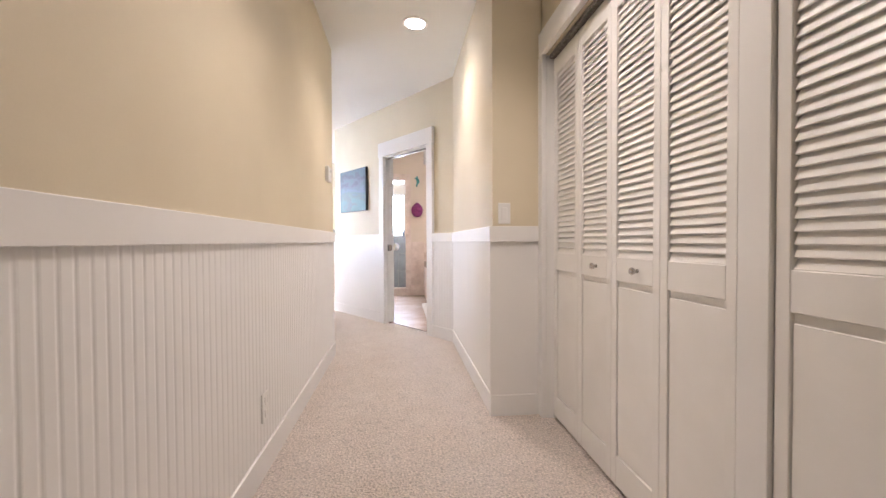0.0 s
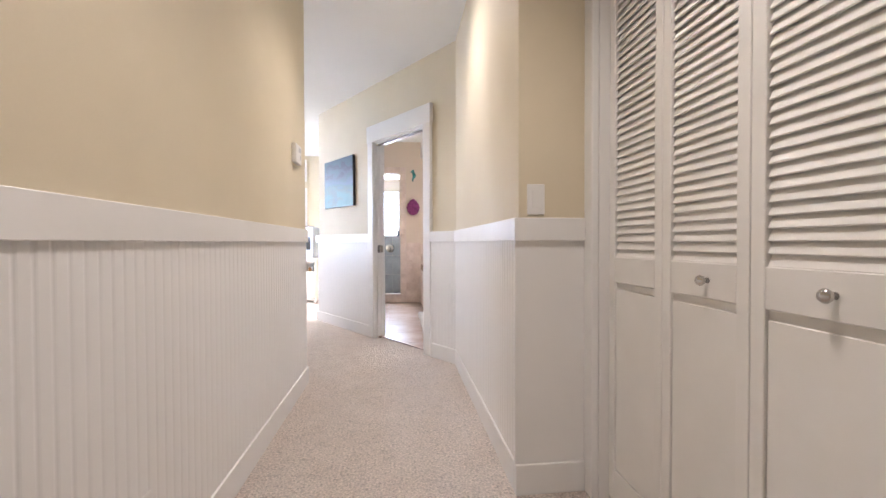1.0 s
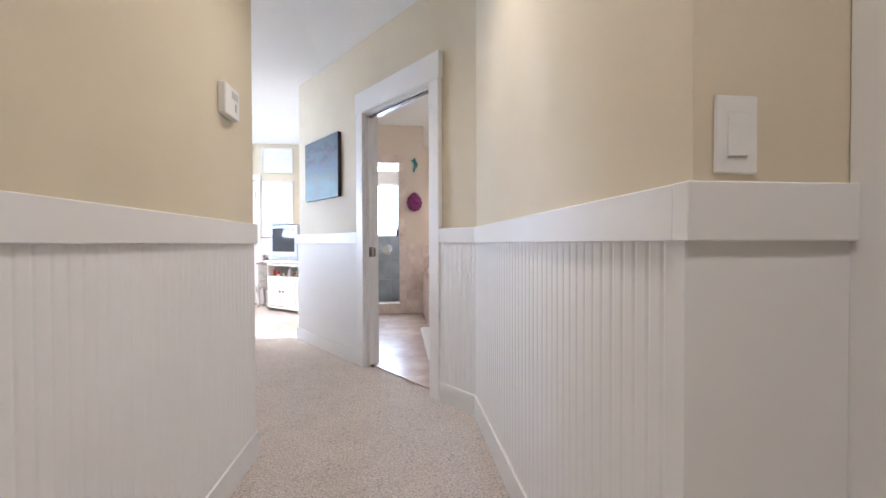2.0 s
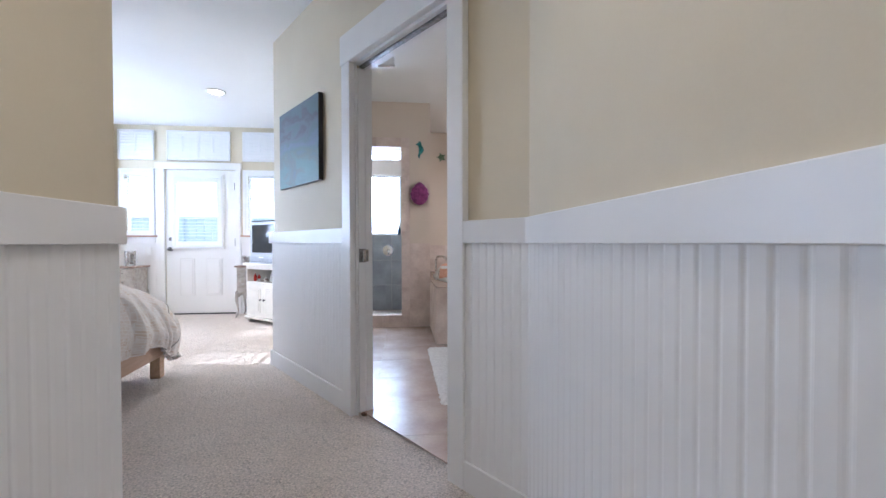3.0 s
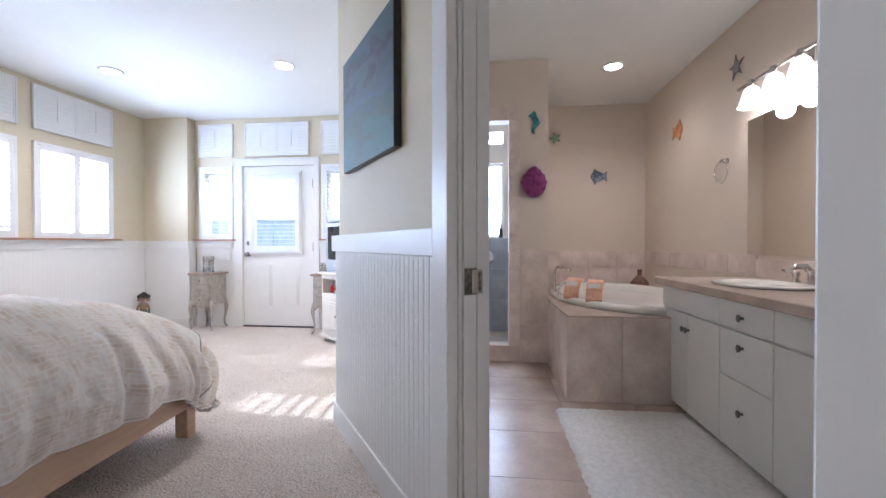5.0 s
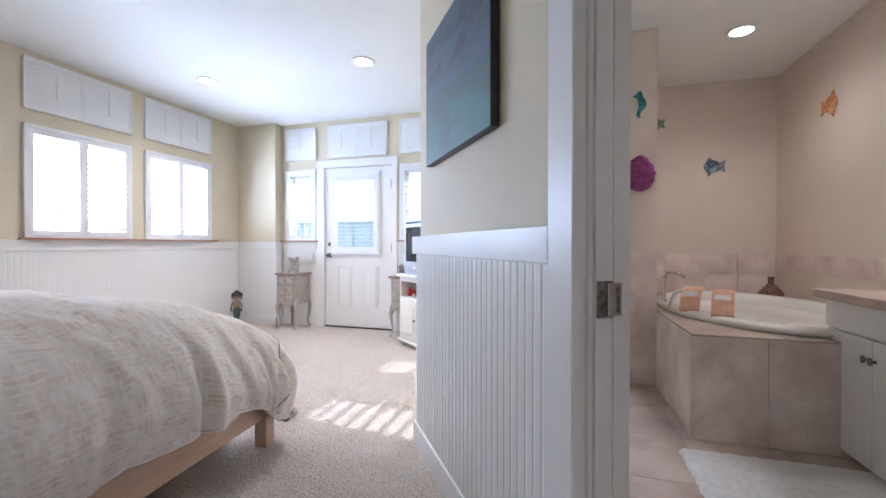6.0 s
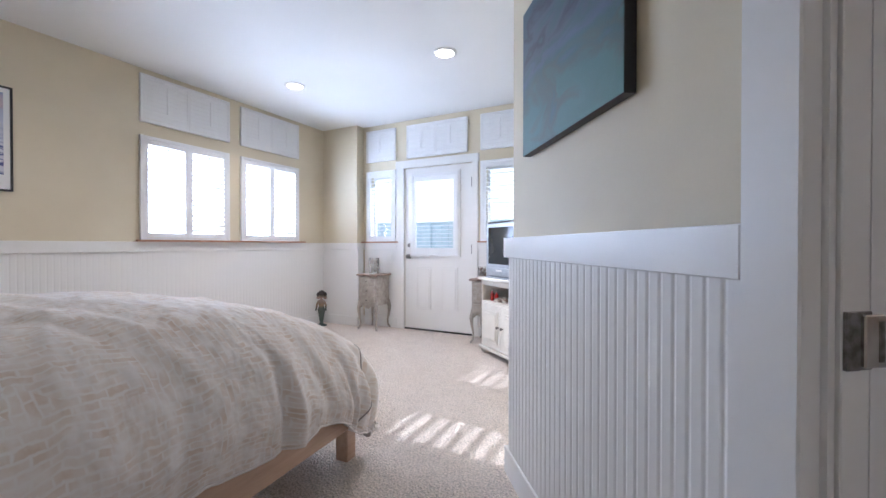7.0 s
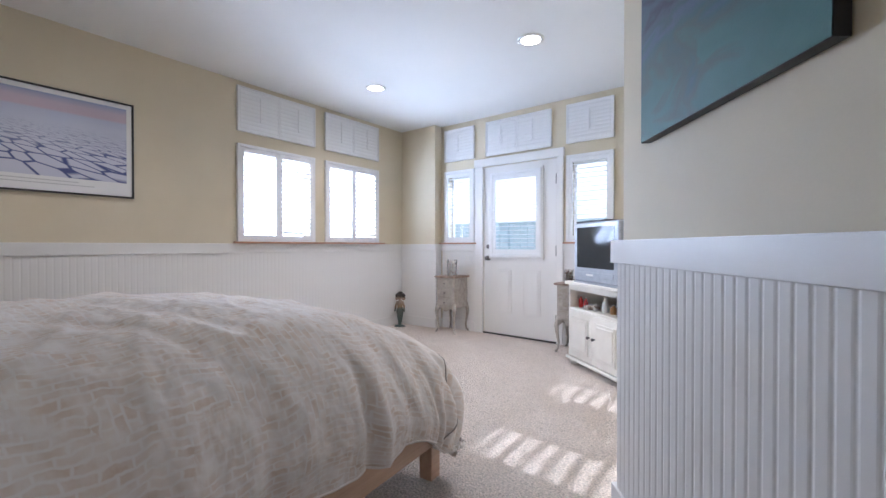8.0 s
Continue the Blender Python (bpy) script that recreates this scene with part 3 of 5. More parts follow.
wainscot(run(HALL_L, HALL_END, 0, -1), 5.45, "white beadboard panelling along the hall", rail_out=(0.008, 0))
wainscot(run(-4.39, HALL_END, 1, 0), 3.83, "white beadboard panelling behind the bed", planks=False, rail_out=(0, 0))
wainscot(run(HALL_R, FACE_Y, 0, 1), 1.752, "white beadboard panelling along the hall", x0=0.0335)
wainscot(run(0.855, FACE_Y, -1, 0), 0.283, "flat white panelling beside the closet", planks=False, rail_out=(0, 0.006))
wainscot(DIAG, 0.310, "white beadboard panelling beside the bathroom door", x0=-0.012)
wainscot(DIAG, 2.575, "white beadboard panelling on the diagonal wall", x0=1.333, rail_out=(0, 0.039), base_out=(0, 0.033))
END = DIAG @ pose(2.575 + RECESS, 0.0, 0, 0, 0, -90)
wainscot(END, 0.20, "white panelling on the end of the diagonal wall", planks=False, x0=0.0335)
wainscot(run(BED_L, NICHE, 0, -1), 4.8, "white beadboard panelling below the windows", plank=FAINT_PLANK)
wainscot(run(NICHE_X, NICHE, -1, 0), 0.622, "white beadboard panelling on the thicker wall", planks=False)
wainscot(run(NICHE_X, FAR, 0, -1), 0.106, "white panelling in the recess", planks=False)
wainscot(run(-3.255, FAR, -1, 0), 0.515, "white panelling below the side window", planks=False)
wainscot(run(-0.9, FAR, -1, 0), 1.22, "white panelling below the side window", planks=False)

# bathroom doorway: casing, jambs and pocket door
door_frame = thing("door_1", "white casing of the bathroom pocket door", "door", DIAG, kind="structure")
part("casing", boxes((0.310, 0.405, -0.032, 0.004, 0, 2.045), bevel=0.003), TRIM, door_frame)
part("casing", boxes((1.238, 1.333, -0.032, 0.004, 0, 2.045), bevel=0.003), TRIM, door_frame)
part("head_casing", boxes((0.300, 1.343, -0.032, 0.008, 2.045, 2.215), bevel=0.003), TRIM, door_frame)
part("jamb", boxes((0.395, 0.411, -0.139, -0.0325, 0, 2.05)), TRIM, door_frame)
part("jamb", boxes((1.231, 1.2525, -0.0435, -0.0325, 0, 2.05)), TRIM, door_frame)
part("jamb", boxes((1.2265, 1.2525, -0.139, -0.0945, 0, 2.05)), TRIM, door_frame)
part("head_jamb", boxes((0.411, 1.226, -0.139, -0.0325, 2.03, 2.048)), TRIM, door_frame)
part("track", boxes((0.411, 1.226, -0.082, -0.056, 2.018, 2.0295)), PEWTER, door_frame, "dark metal sliding track")
part("casing", boxes((0.320, 0.405, -0.156, -0.1395, 0, 2.045), bevel=0.003), TRIM, door_frame)
part("casing", boxes((1.262, 1.345, -0.156, -0.1395, 0, 2.045), bevel=0.003), TRIM, door_frame)
part("floor_guide", boxes((1.192, 1.224, -0.082, -0.056, 0.0, 0.012)), BROWN, door_frame, "small dark floor guide")
pocket = thing("pocket_door", "white sliding pocket door nearly hidden in its wall", "door", DIAG)
part("slab", boxes((1.2255, 2.05, -0.092, -0.0465, 0.014, 2.016), bevel=0.0015), TRIM, pocket)
latch = part("latch", boxes((1.2225, 1.2253, -0.0915, -0.0475, 0.893, 0.972), (1.2200, 1.2224, -0.0700, -0.0475, 0.893, 0.972), bevel=0.0008), PEWTER, pocket, "dark metal edge latch")
part("pull", boxes((1.2150, 1.2222, -0.1080, -0.0705, 0.897, 0.968), bevel=0.002), CHROME, latch, "brushed metal flip-out pull")
part("slot", boxes((1.2143, 1.2149, -0.1000, -0.0920, 0.905, 0.960)), PEWTER, latch)

# bedroom garden door in the north wall
door_2 = thing("door_2", "white casing of the garden door", "door", kind="structure")
part("casing", boxes((-3.252, -3.140, FY - 0.036, FY - 0.001, 0, 2.04), bevel=0.003), TRIM, door_2)
part("casing", boxes((-2.195, -2.122, FY - 0.036, FY - 0.001, 0, 2.04), bevel=0.003), TRIM, door_2)
part("head_casing", boxes((-3.26, -2.114, FY - 0.040, FY - 0.001, 2.04, 2.135), bevel=0.003), TRIM, door_2)
part("threshold", boxes((-3.14, -2.195, FY - 0.02, FY + 0.12, 0.0, 0.016)), GAP, door_2, "dark metal threshold")
exit_door = thing("garden_door", "closed white panelled door with a shuttered window", "door", pose(-3.133, FY - 0.005, 0.018))


def panel_relief(bm, x0, x1, z0, z1, y):
    box(bm, x0, x1, y - 0.007, y, z0, z1, bevel=0.006)
    box(bm, x0 + 0.025, x1 - 0.025, y - 0.013, y - 0.006, z0 + 0.025, z1 - 0.025, bevel=0.005)


bm = boxes((0, 0.07, 0, 0.045, 0, 2.015), (0.72, 0.93, 0, 0.045, 0, 2.015), (0.07, 0.72, 0, 0.045, 0, 0.92), (0.07, 0.72, 0, 0.045, 1.93, 2.015))
part("slab", bm, TRIM, exit_door)
for px0, px1 in ((0.185, 0.378), (0.536, 0.745)):
    bm = bmesh.new()
    panel_relief(bm, px0, px1, 0.245, 0.775, 0.0)
    part("panel", bm, TRIM, exit_door)
knob_bm = bmesh.new()
lathe(knob_bm, [(0.030, 0), (0.030, 0.006), (0.011, 0.01), (0.011, 0.03), (0.026, 0.038), (0.028, 0.05), (0.02, 0.06), (0.004, 0.063)], steps=16)
part("door_knob", knob_bm, PEWTER, exit_door, "brushed metal door knob", True, pose(0.066, -0.0005, 0.905, 90))
part("deadbolt", lathe(bmesh.new(), [(0.027, 0), (0.027, 0.012), (0.02, 0.018), (0.004, 0.019)], steps=16), PEWTER, exit_door, "brushed metal deadbolt", True, pose(0.066, -0.0005, 1.045, 90))
for hz in (0.24, 1.0, 1.79):
    part("hinge", boxes((0.921, 0.932, -0.012, -0.0005, hz - 0.055, hz + 0.055), bevel=0.002), PEWTER, exit_door, "dark metal hinge")


# shutters: a frame on the wall, panels with stiles, rails, louvres and a tilt rod
BLADES = {}


def blade(w):
    key = round(w, 3)
    if key not in BLADES:
        bm = bmesh.new()
        ring0, ring1 = [], []
        for i in range(8):
            a = 2 * math.pi * i / 8
            y, z = 0.024 * math.cos(a), 0.004 * math.sin(a)
            ring0.append(bm.verts.new((-w / 2, y, z)))
            ring1.append(bm.verts.new((w / 2, y, z)))
        for i in range(8):
            bm.faces.new((ring0[i], ring0[(i + 1) % 8], ring1[(i + 1) % 8], ring1[i]))
        bm.faces.new(ring0[::-1])
        bm.faces.new(ring1)
        BLADES[key] = mesh_of("louver", bm, SHUTTER)
    return BLADES[key]


def shutter(parent, w, z0, z1, tilts, pitch=0.050, border=0.035, stile=0.033, y=0.006, rail_h=0.045, rod=True, deep=0.014):
    """Plantation shutter of width w from z0 to z1, a panel for each tilt, on the local wall plane of its parent."""
    part("frame", boxes((0, border, 0.001, 0.030, z0, z1), bevel=0.002), SHUTTER, parent)
    part("frame", boxes((w - border, w, 0.001, 0.030, z0, z1), bevel=0.002), SHUTTER, parent)
    part("frame", boxes((border, w - border, 0.001, 0.030, z1 - border, z1), bevel=0.002), SHUTTER, parent)
    part("frame", boxes((border, w - border, 0.001, 0.030, z0, z0 + border), bevel=0.002), SHUTTER, parent)
    n = len(tilts)
    pw = (w - 2 * border) / n
    for i, tilt in enumerate(tilts):
        a, b = border + i * pw + 0.001, border + (i + 1) * pw - 0.001
        lo, hi = z0 + border + 0.002, z1 - border - 0.002
        panel = part("shutter_panel", boxes((a, a + stile, 0.002, 0.026, lo, hi), (b - stile, b, 0.002, 0.026, lo, hi),
            (a + stile, b - stile, 0.002, 0.026, hi - rail_h, hi), (a + stile, b - stile, 0.002, 0.026, lo, lo + rail_h)), SHUTTER, parent)
        lw = b - a - 2 * stile - 0.004
        first, last = lo + rail_h + 0.6 * pitch, hi - rail_h - 0.5 * pitch
        count = math.ceil((last - first) / pitch) + 1
        step = (last - first) / max(count - 1, 1)
        for k in range(count):
            ob = new("louver", blade(lw))
            ob.parent = panel
            ob.matrix_basis = pose((a + b) / 2, deep, first + k * step, tilt)
        if rod:
            part("tilt_rod", boxes(((a + b) / 2 - 0.006, (a + b) / 2 + 0.006, 0.036, 0.046, lo + 0.10, hi - 0.06), bevel=0.003), SHUTTER, panel)


def window(number, m, w, z0, z1, tilts, glazed=True, **kw):
    closed = not glazed
    win = thing("window_%d" % number, "white shutters closed over a high window" if closed else "bright window behind white open-louvred shutters", "window", m, kind="structure")
    shutter(win, w, z0, z1, tilts, **kw)
    if glazed:
        pane = part("pane", boxes((0.05, w - 0.05, -0.105, -0.100, z0 + 0.05, z1 - 0.05)), GLASS, win, "clear window pane")
        pane.visible_shadow = False
        part("sash", boxes((0.046, 0.075, -0.12, -0.085, z0 + 0.05, z1 - 0.05), (w - 0.075, w - 0.046, -0.12, -0.085, z0 + 0.05, z1 - 0.05),
            (0.075, w - 0.075, -0.12, -0.085, z0 + 0.05, z0 + 0.08), (0.075, w - 0.075, -0.12, -0.085, z1 - 0.08, z1 - 0.05)), TRIM, win)
    return win


def west(y1):
    return run(WX, y1, 0, -1)


def north(x1):
    return run(x1, FY, -1, 0)


window(1, west(7.158), 0.856, 1.10, 2.05, (36, 0), border=0.03)
window(2, west(8.122), 0.826, 1.10, 2.05, (36, 0), border=0.03)
window(3, west(7.162), 0.857, 2.17, 2.60, (-80, -80), glazed=False, border=0.012, stile=0.014, rail_h=0.018, pitch=0.041, deep=0.021)
window(4, west(8.122), 0.824, 2.17, 2.60, (-80, -80), glazed=False, border=0.012, stile=0.014, rail_h=0.018, pitch=0.041, deep=0.021)
window(5, north(-3.272), 0.466, 1.10, 2.04, (2,), rod=False)
window(6, north(-1.605), 0.488, 1.10, 2.04, (2,), rod=False)
window(7, north(-3.272), 0.466, 2.165, 2.58, (-80,), glazed=False, border=0.012, stile=0.014, rail_h=0.018, pitch=0.041, deep=0.021)
window(8, north(-2.26), 0.84, 2.165, 2.58, (-80, -80), glazed=False, border=0.012, stile=0.014, rail_h=0.018, pitch=0.041, deep=0.021)
window(9, north(-1.605), 0.488, 2.165, 2.58, (-80,), glazed=False, border=0.012, stile=0.014, rail_h=0.018, pitch=0.041, deep=0.021)
# the garden door's own shutter and pane
part("window_frame", boxes((0.085, 0.105, -0.022, -0.001, 0.90, 1.95), (0.76, 0.78, -0.022, -0.001, 0.90, 1.95),
    (0.105, 0.76, -0.022, -0.001, 1.93, 1.95), (0.105, 0.76, -0.022, -0.001, 0.90, 0.92)), TRIM, exit_door)
shutter_frame = thing("door_shutter", "white open-louvred shutter on the garden door", "shutter", run(-3.133 + 0.76, FY - 0.007, -1, 0) @ pose(0, 0, 0.018))
shutter(shutter_frame, 0.654, 0.921, 1.929, (2,), border=0.03, stile=0.035, rail_h=0.06, rod=False)
pane = part("pane", boxes((0.07, 0.72, 0.02, 0.025, 0.92, 1.93)), GLASS, exit_door, "clear door pane")
pane.visible_shadow = False

for sx0, sx1, label in ((-3.79, -3.226, "side"), (-2.112, -1.56, "side")):
    structure("window_sill", boxes((sx0, sx1, FY - 0.070, FY - 0.0405, 1.0955, 1.113), (sx0, sx1, FY - 0.0405, FY, 1.0955, 1.0990), bevel=0.0), SILL, "thin brown stained wooden window sill", "window sill")
structure("window_sill", boxes((WX, WX + 0.07, 6.255, 8.19, 1.0955, 1.0990), (WX + 0.040, WX + 0.07, 6.255, 8.19, 1.0990, 1.113)), SILL, "thin brown stained wooden window sill", "window sill")

# bathroom shower window panes
win_10 = thing("window_10", "bright frosted shower window", "window", kind="structure")
part("frame", boxes((-0.62, 0.147, FY + 0.06, FY + 0.09, 1.12, 1.15), (-0.62, 0.147, FY + 0.06, FY + 0.09, 1.98, 2.008), (0.117, 0.147, FY + 0.06, FY + 0.09, 1.15, 1.98)), TRIM, win_10)
for z0_, z1_ in ((1.15, 1.98), (2.236, 2.38)):
    pane = part("pane", boxes((-0.62, 0.116, FY + 0.07, FY + 0.076, z0_, z1_)), GLASS, win_10, "window pane")
    pane.visible_shadow = False

# daylight beyond the windows
backdrop = structure("backdrop", boxes((-14.1, -14.0, -4, 19, -3, 4.9), (-14, 9, 19, 19.1, -3, 9)), OUTSIDE, "pale overexposed daylight haze outside", "backdrop")
fence = thing("garden_fence", "pale blue-grey board fence beyond the garden door", "fence", pose(-7.0, 11.4, -0.6))
FENCE_BOARD = mesh_of("board", boxes((0.004, 0.146, 0, 0.02, 0.05, 2.10), bevel=0.003), FENCE)
for k in range(60):
    board = new("board", FENCE_BOARD)
    board.parent, board.matrix_basis = fence, pose(0.15 * k, 0, 0)
part("top_rail", boxes((-0.05, 9.05, -0.03, 0.05, 2.101, 2.14), bevel=0.004), FENCE, fence)
for k in range(6):
    part("post", boxes((0.9 + 1.8 * k, 0.99 + 1.8 * k, -0.09, -0.002, 0, 2.10), bevel=0.004), FENCE, fence)
structure("ground", boxes((-60, 60, -60, 60, -0.7, -0.6)), GROUT, "sandy ground outside the house", "ground")

# closet doors: bi-fold leaves with louvres above and a flat panel below
SLATS = {}


def closet_leaf(y_hi, w, knob_side, group):
    leaf = thing("closet_door", "white bi-fold closet door with louvres over a panel", "closet door", run(0.925, y_hi - w, 0, 1), group)
    st = 0.038
    part("stile", boxes((0.0008, st, -0.030, 0.0, 0.015, 2.025), bevel=0.002), LOUVRE, leaf)
    part("stile", boxes((w - st, w - 0.0008, -0.030, 0.0, 0.015, 2.025), bevel=0.002), LOUVRE, leaf)
    part("rail", boxes((st, w - st, -0.029, -0.001, 1.935, 2.025), bevel=0.002), LOUVRE, leaf)
    part("rail", boxes((st, w - st, -0.029, -0.001, 0.848, 0.943), bevel=0.002), LOUVRE, leaf)
    part("rail", boxes((st, w - st, -0.029, -0.001, 0.015, 0.135), bevel=0.002), LOUVRE, leaf)
    bm = boxes((st, w - st, -0.022, -0.012, 0.135, 0.848))
    box(bm, st + 0.0015, w - st - 0.0015, -0.012, -0.0065, 0.1365, 0.824, bevel=0.002)
    part("panel", bm, LOUVRE, leaf)
    lw = w - 2 * st - 0.002
    key = round(lw, 3)
    if key not in SLATS:
        bm = boxes((-lw / 2, lw / 2, -0.0195, 0.0195, -0.0028, 0.0028), bevel=0.0018)
        SLATS[key] = mesh_of("slat", bm, LOUVRE)
    n = 35
    for k in range(n):
        ob = new("slat", SLATS[key])
        ob.parent = leaf
        ob.matrix_basis = pose(w / 2, -0.015, 0.960 + k * (0.962 / (n - 1)), -67 + random.uniform(-1.5, 1.5))
    if knob_side:
        kx = w / 2 - 0.027
        kb = lathe(bmesh.new(), [(0.008, 0), (0.006, 0.010), (0.012, 0.015), (0.0145, 0.022), (0.011, 0.028), (0.003, 0.030)], steps=16)
        part("knob", kb, CHROME, leaf, "brushed metal knob", True, pose(kx, -0.001, 0.897, -90))
    return leaf


LEAF = 0.314
for i, knob_ in enumerate((0, 1, 1, 0)):
    closet_leaf(2.245 - i * LEAF, LEAF - 0.0005, knob_, "bi-fold closet doors")
for i, knob_ in enumerate((0, 1, 1, 0)):
    closet_leaf(0.885 - i * LEAF, LEAF - 0.0005, knob_, "bi-fold closet doors")
closet_frame = thing("door_3", "white casing round the closet doors", "door", kind="structure")
part("casing", boxes((0.856, 0.8845, 2.248, 2.3155, 0, 2.055), bevel=0.003), TRIM, closet_frame)
part("head_casing", boxes((0.853, 0.8845, -0.47, 2.2985, 2.055, 2.185), bevel=0.003), TRIM, closet_frame)
part("jamb", boxes((0.8855, 0.985, 2.2475, 2.332, 0, 2.049)), TRIM, closet_frame)
part("post", boxes((0.914, 0.99, 0.8875, 0.9495, 0, 2.049), bevel=0.002), TRIM, closet_frame)
part("stop", boxes((0.922, 0.99, 0.9500, 0.9870, 0, 2.049), bevel=0.002), TRIM, closet_frame)
part("track", boxes((0.90, 0.935, -0.45, 2.246, 2.030, 2.049)), PEWTER, closet_frame, "dark folding-door track")
# ---------------------------------------------------------------- ceiling light fixtures, some only added as fill


def downlight(x, y, z, tilt=0.0):
    lamp = thing("downlight", "round white recessed ceiling light, switched on (three of seven are added fill)", "ceiling light", pose(x, y, z, 0, tilt, 0), "recessed ceiling lights")
    bm = bmesh.new()
    lathe(bm, [(0.100, 0.0), (0.100, -0.004), (0.078, -0.010), (0.074, -0.004), (0.074, 0.0)], steps=28)
    part("trim_ring", bm, PLASTIC, lamp, smooth=True)
    part("lens", lathe(bmesh.new(), [(0.073, -0.0045), (0.073, -0.007), (0.05, -0.009), (0.01, -0.0095)], steps=28), BULB, lamp, "glowing lens", True)


# only the first hall fixture is seen; the other two carry added fill lamps
for x_, y_ in ((0.183, 3.14), (0.28, 1.45), (0.24, -1.0)):
    downlight(x_, y_, hall_ceiling(x_) - 0.001, 2.5)
# the one at (-3.49, 5.0) is unseen, added to brighten bed and west wall
for x_, y_ in ((-3.49, 7.25), (-1.85, 7.32), (-3.49, 5.0), (1.09, 7.68)):
    downlight(x_, y_, CEIL - 0.001)

# ---------------------------------------------------------------- hall fittings
switch = thing("light_switch", "white rocker light switch on the cream return wall", "light switch", run(0.692, FACE_Y + 0.016, -1, 0))
part("plate", boxes((0, 0.072, 0.0005, 0.007, 1.108, 1.228), bevel=0.003), PLASTIC, switch)
part("rocker", boxes((0.019, 0.053, 0.007, 0.011, 1.134, 1.202), bevel=0.002), PLASTIC, switch)
thermo = thing("thermostat", "white wall thermostat with a small display", "thermostat", run(-0.536, 3.49, 0, -1) @ pose(0, 0, 0.045))
part("body", boxes((0, 0.135, 0.0005, 0.03, 1.455, 1.575), bevel=0.004), PLASTIC, thermo)
part("display", boxes((0.018, 0.075, 0.03, 0.0312, 1.530, 1.557)), INKBAR, thermo, "grey display")
part("button", boxes((0.030, 0.045, 0.03, 0.0325, 1.485, 1.515), bevel=0.001), INKBAR, thermo)
outlet = thing("outlet_plate", "white outlet plate on the beadboard", "outlet", run(HALL_L - RECESS + 0.0255, 1.885, 0, -1))
part("plate", boxes((0, 0.075, 0.0, 0.008, 0.235, 0.36), bevel=0.003), PLASTIC, outlet)
for oz in (0.27, 0.325):
    part("socket", boxes((0.022, 0.053, 0.008, 0.0105, oz - 0.016, oz + 0.016), bevel=0.003), PLASTIC, outlet)
plate_2 = thing("outlet_plate", "white outlet plate on the bedroom panelling", "outlet", run(-3.30, FAR - 0.011, -1, 0))
part("plate", boxes((0, 0.085, 0.0005, 0.006, 0.84, 0.95), bevel=0.002), PLASTIC, plate_2)
part("socket", boxes((0.03, 0.055, 0.006, 0.008, 0.87, 0.92), bevel=0.002), PLASTIC, plate_2)

painting = thing("painting", "blue-green abstract seascape canvas on the diagonal wall", "painting", DIAG @ pose(1.638, -RECESS + 0.001, 1.418))
part("canvas", boxes((0.008, 0.707, 0.003, 0.034, 0, 0.568), bevel=0.001), BLACK, painting, "dark canvas edges")
part("picture", boxes((0.010, 0.705, 0.0341, 0.0352, 0.002, 0.566)), CANVAS, painting)

# ---------------------------------------------------------------- bedroom: bed
BED = pose(-1.64, 5.945, 0, 0, 0, 5.0)
bed = thing("bed", "low platform bed of pale wood", "bed", BED)
BW, BL = 1.55, 1.98
part("side_rail", boxes((-0.03, 0.0, -BL, -0.0, 0.165, 0.345), bevel=0.004), OAK, bed)
part("side_rail", boxes((-BW, -BW + 0.03, -BL, -0.0, 0.165, 0.345), bevel=0.004), OAK, bed)
part("foot_rail", boxes((-BW + 0.031, -0.031, -0.032, -0.002, 0.165, 0.345), bevel=0.004), OAK, bed)
part("slats", boxes((-BW + 0.031, -0.031, -BL, -0.033, 0.28, 0.30)), OAK, bed)
for lx, ly in ((-0.078, -0.078), (-BW + 0.008, -0.078), (-0.078, -BL + 0.02), (-BW + 0.035, -BL + 0.02)):
    part("leg", boxes((lx, lx + 0.07, ly, ly + 0.07, 0.0, 0.28), bevel=0.004), OAK, bed)
bm = boxes((-BW + 0.04, -0.04, -BL + 0.01, -0.04, 0.301, 0.60), bevel=0.05)
whole("mattress", bm, PAPER, "white mattress lying on the platform bed", "mattress", BED)


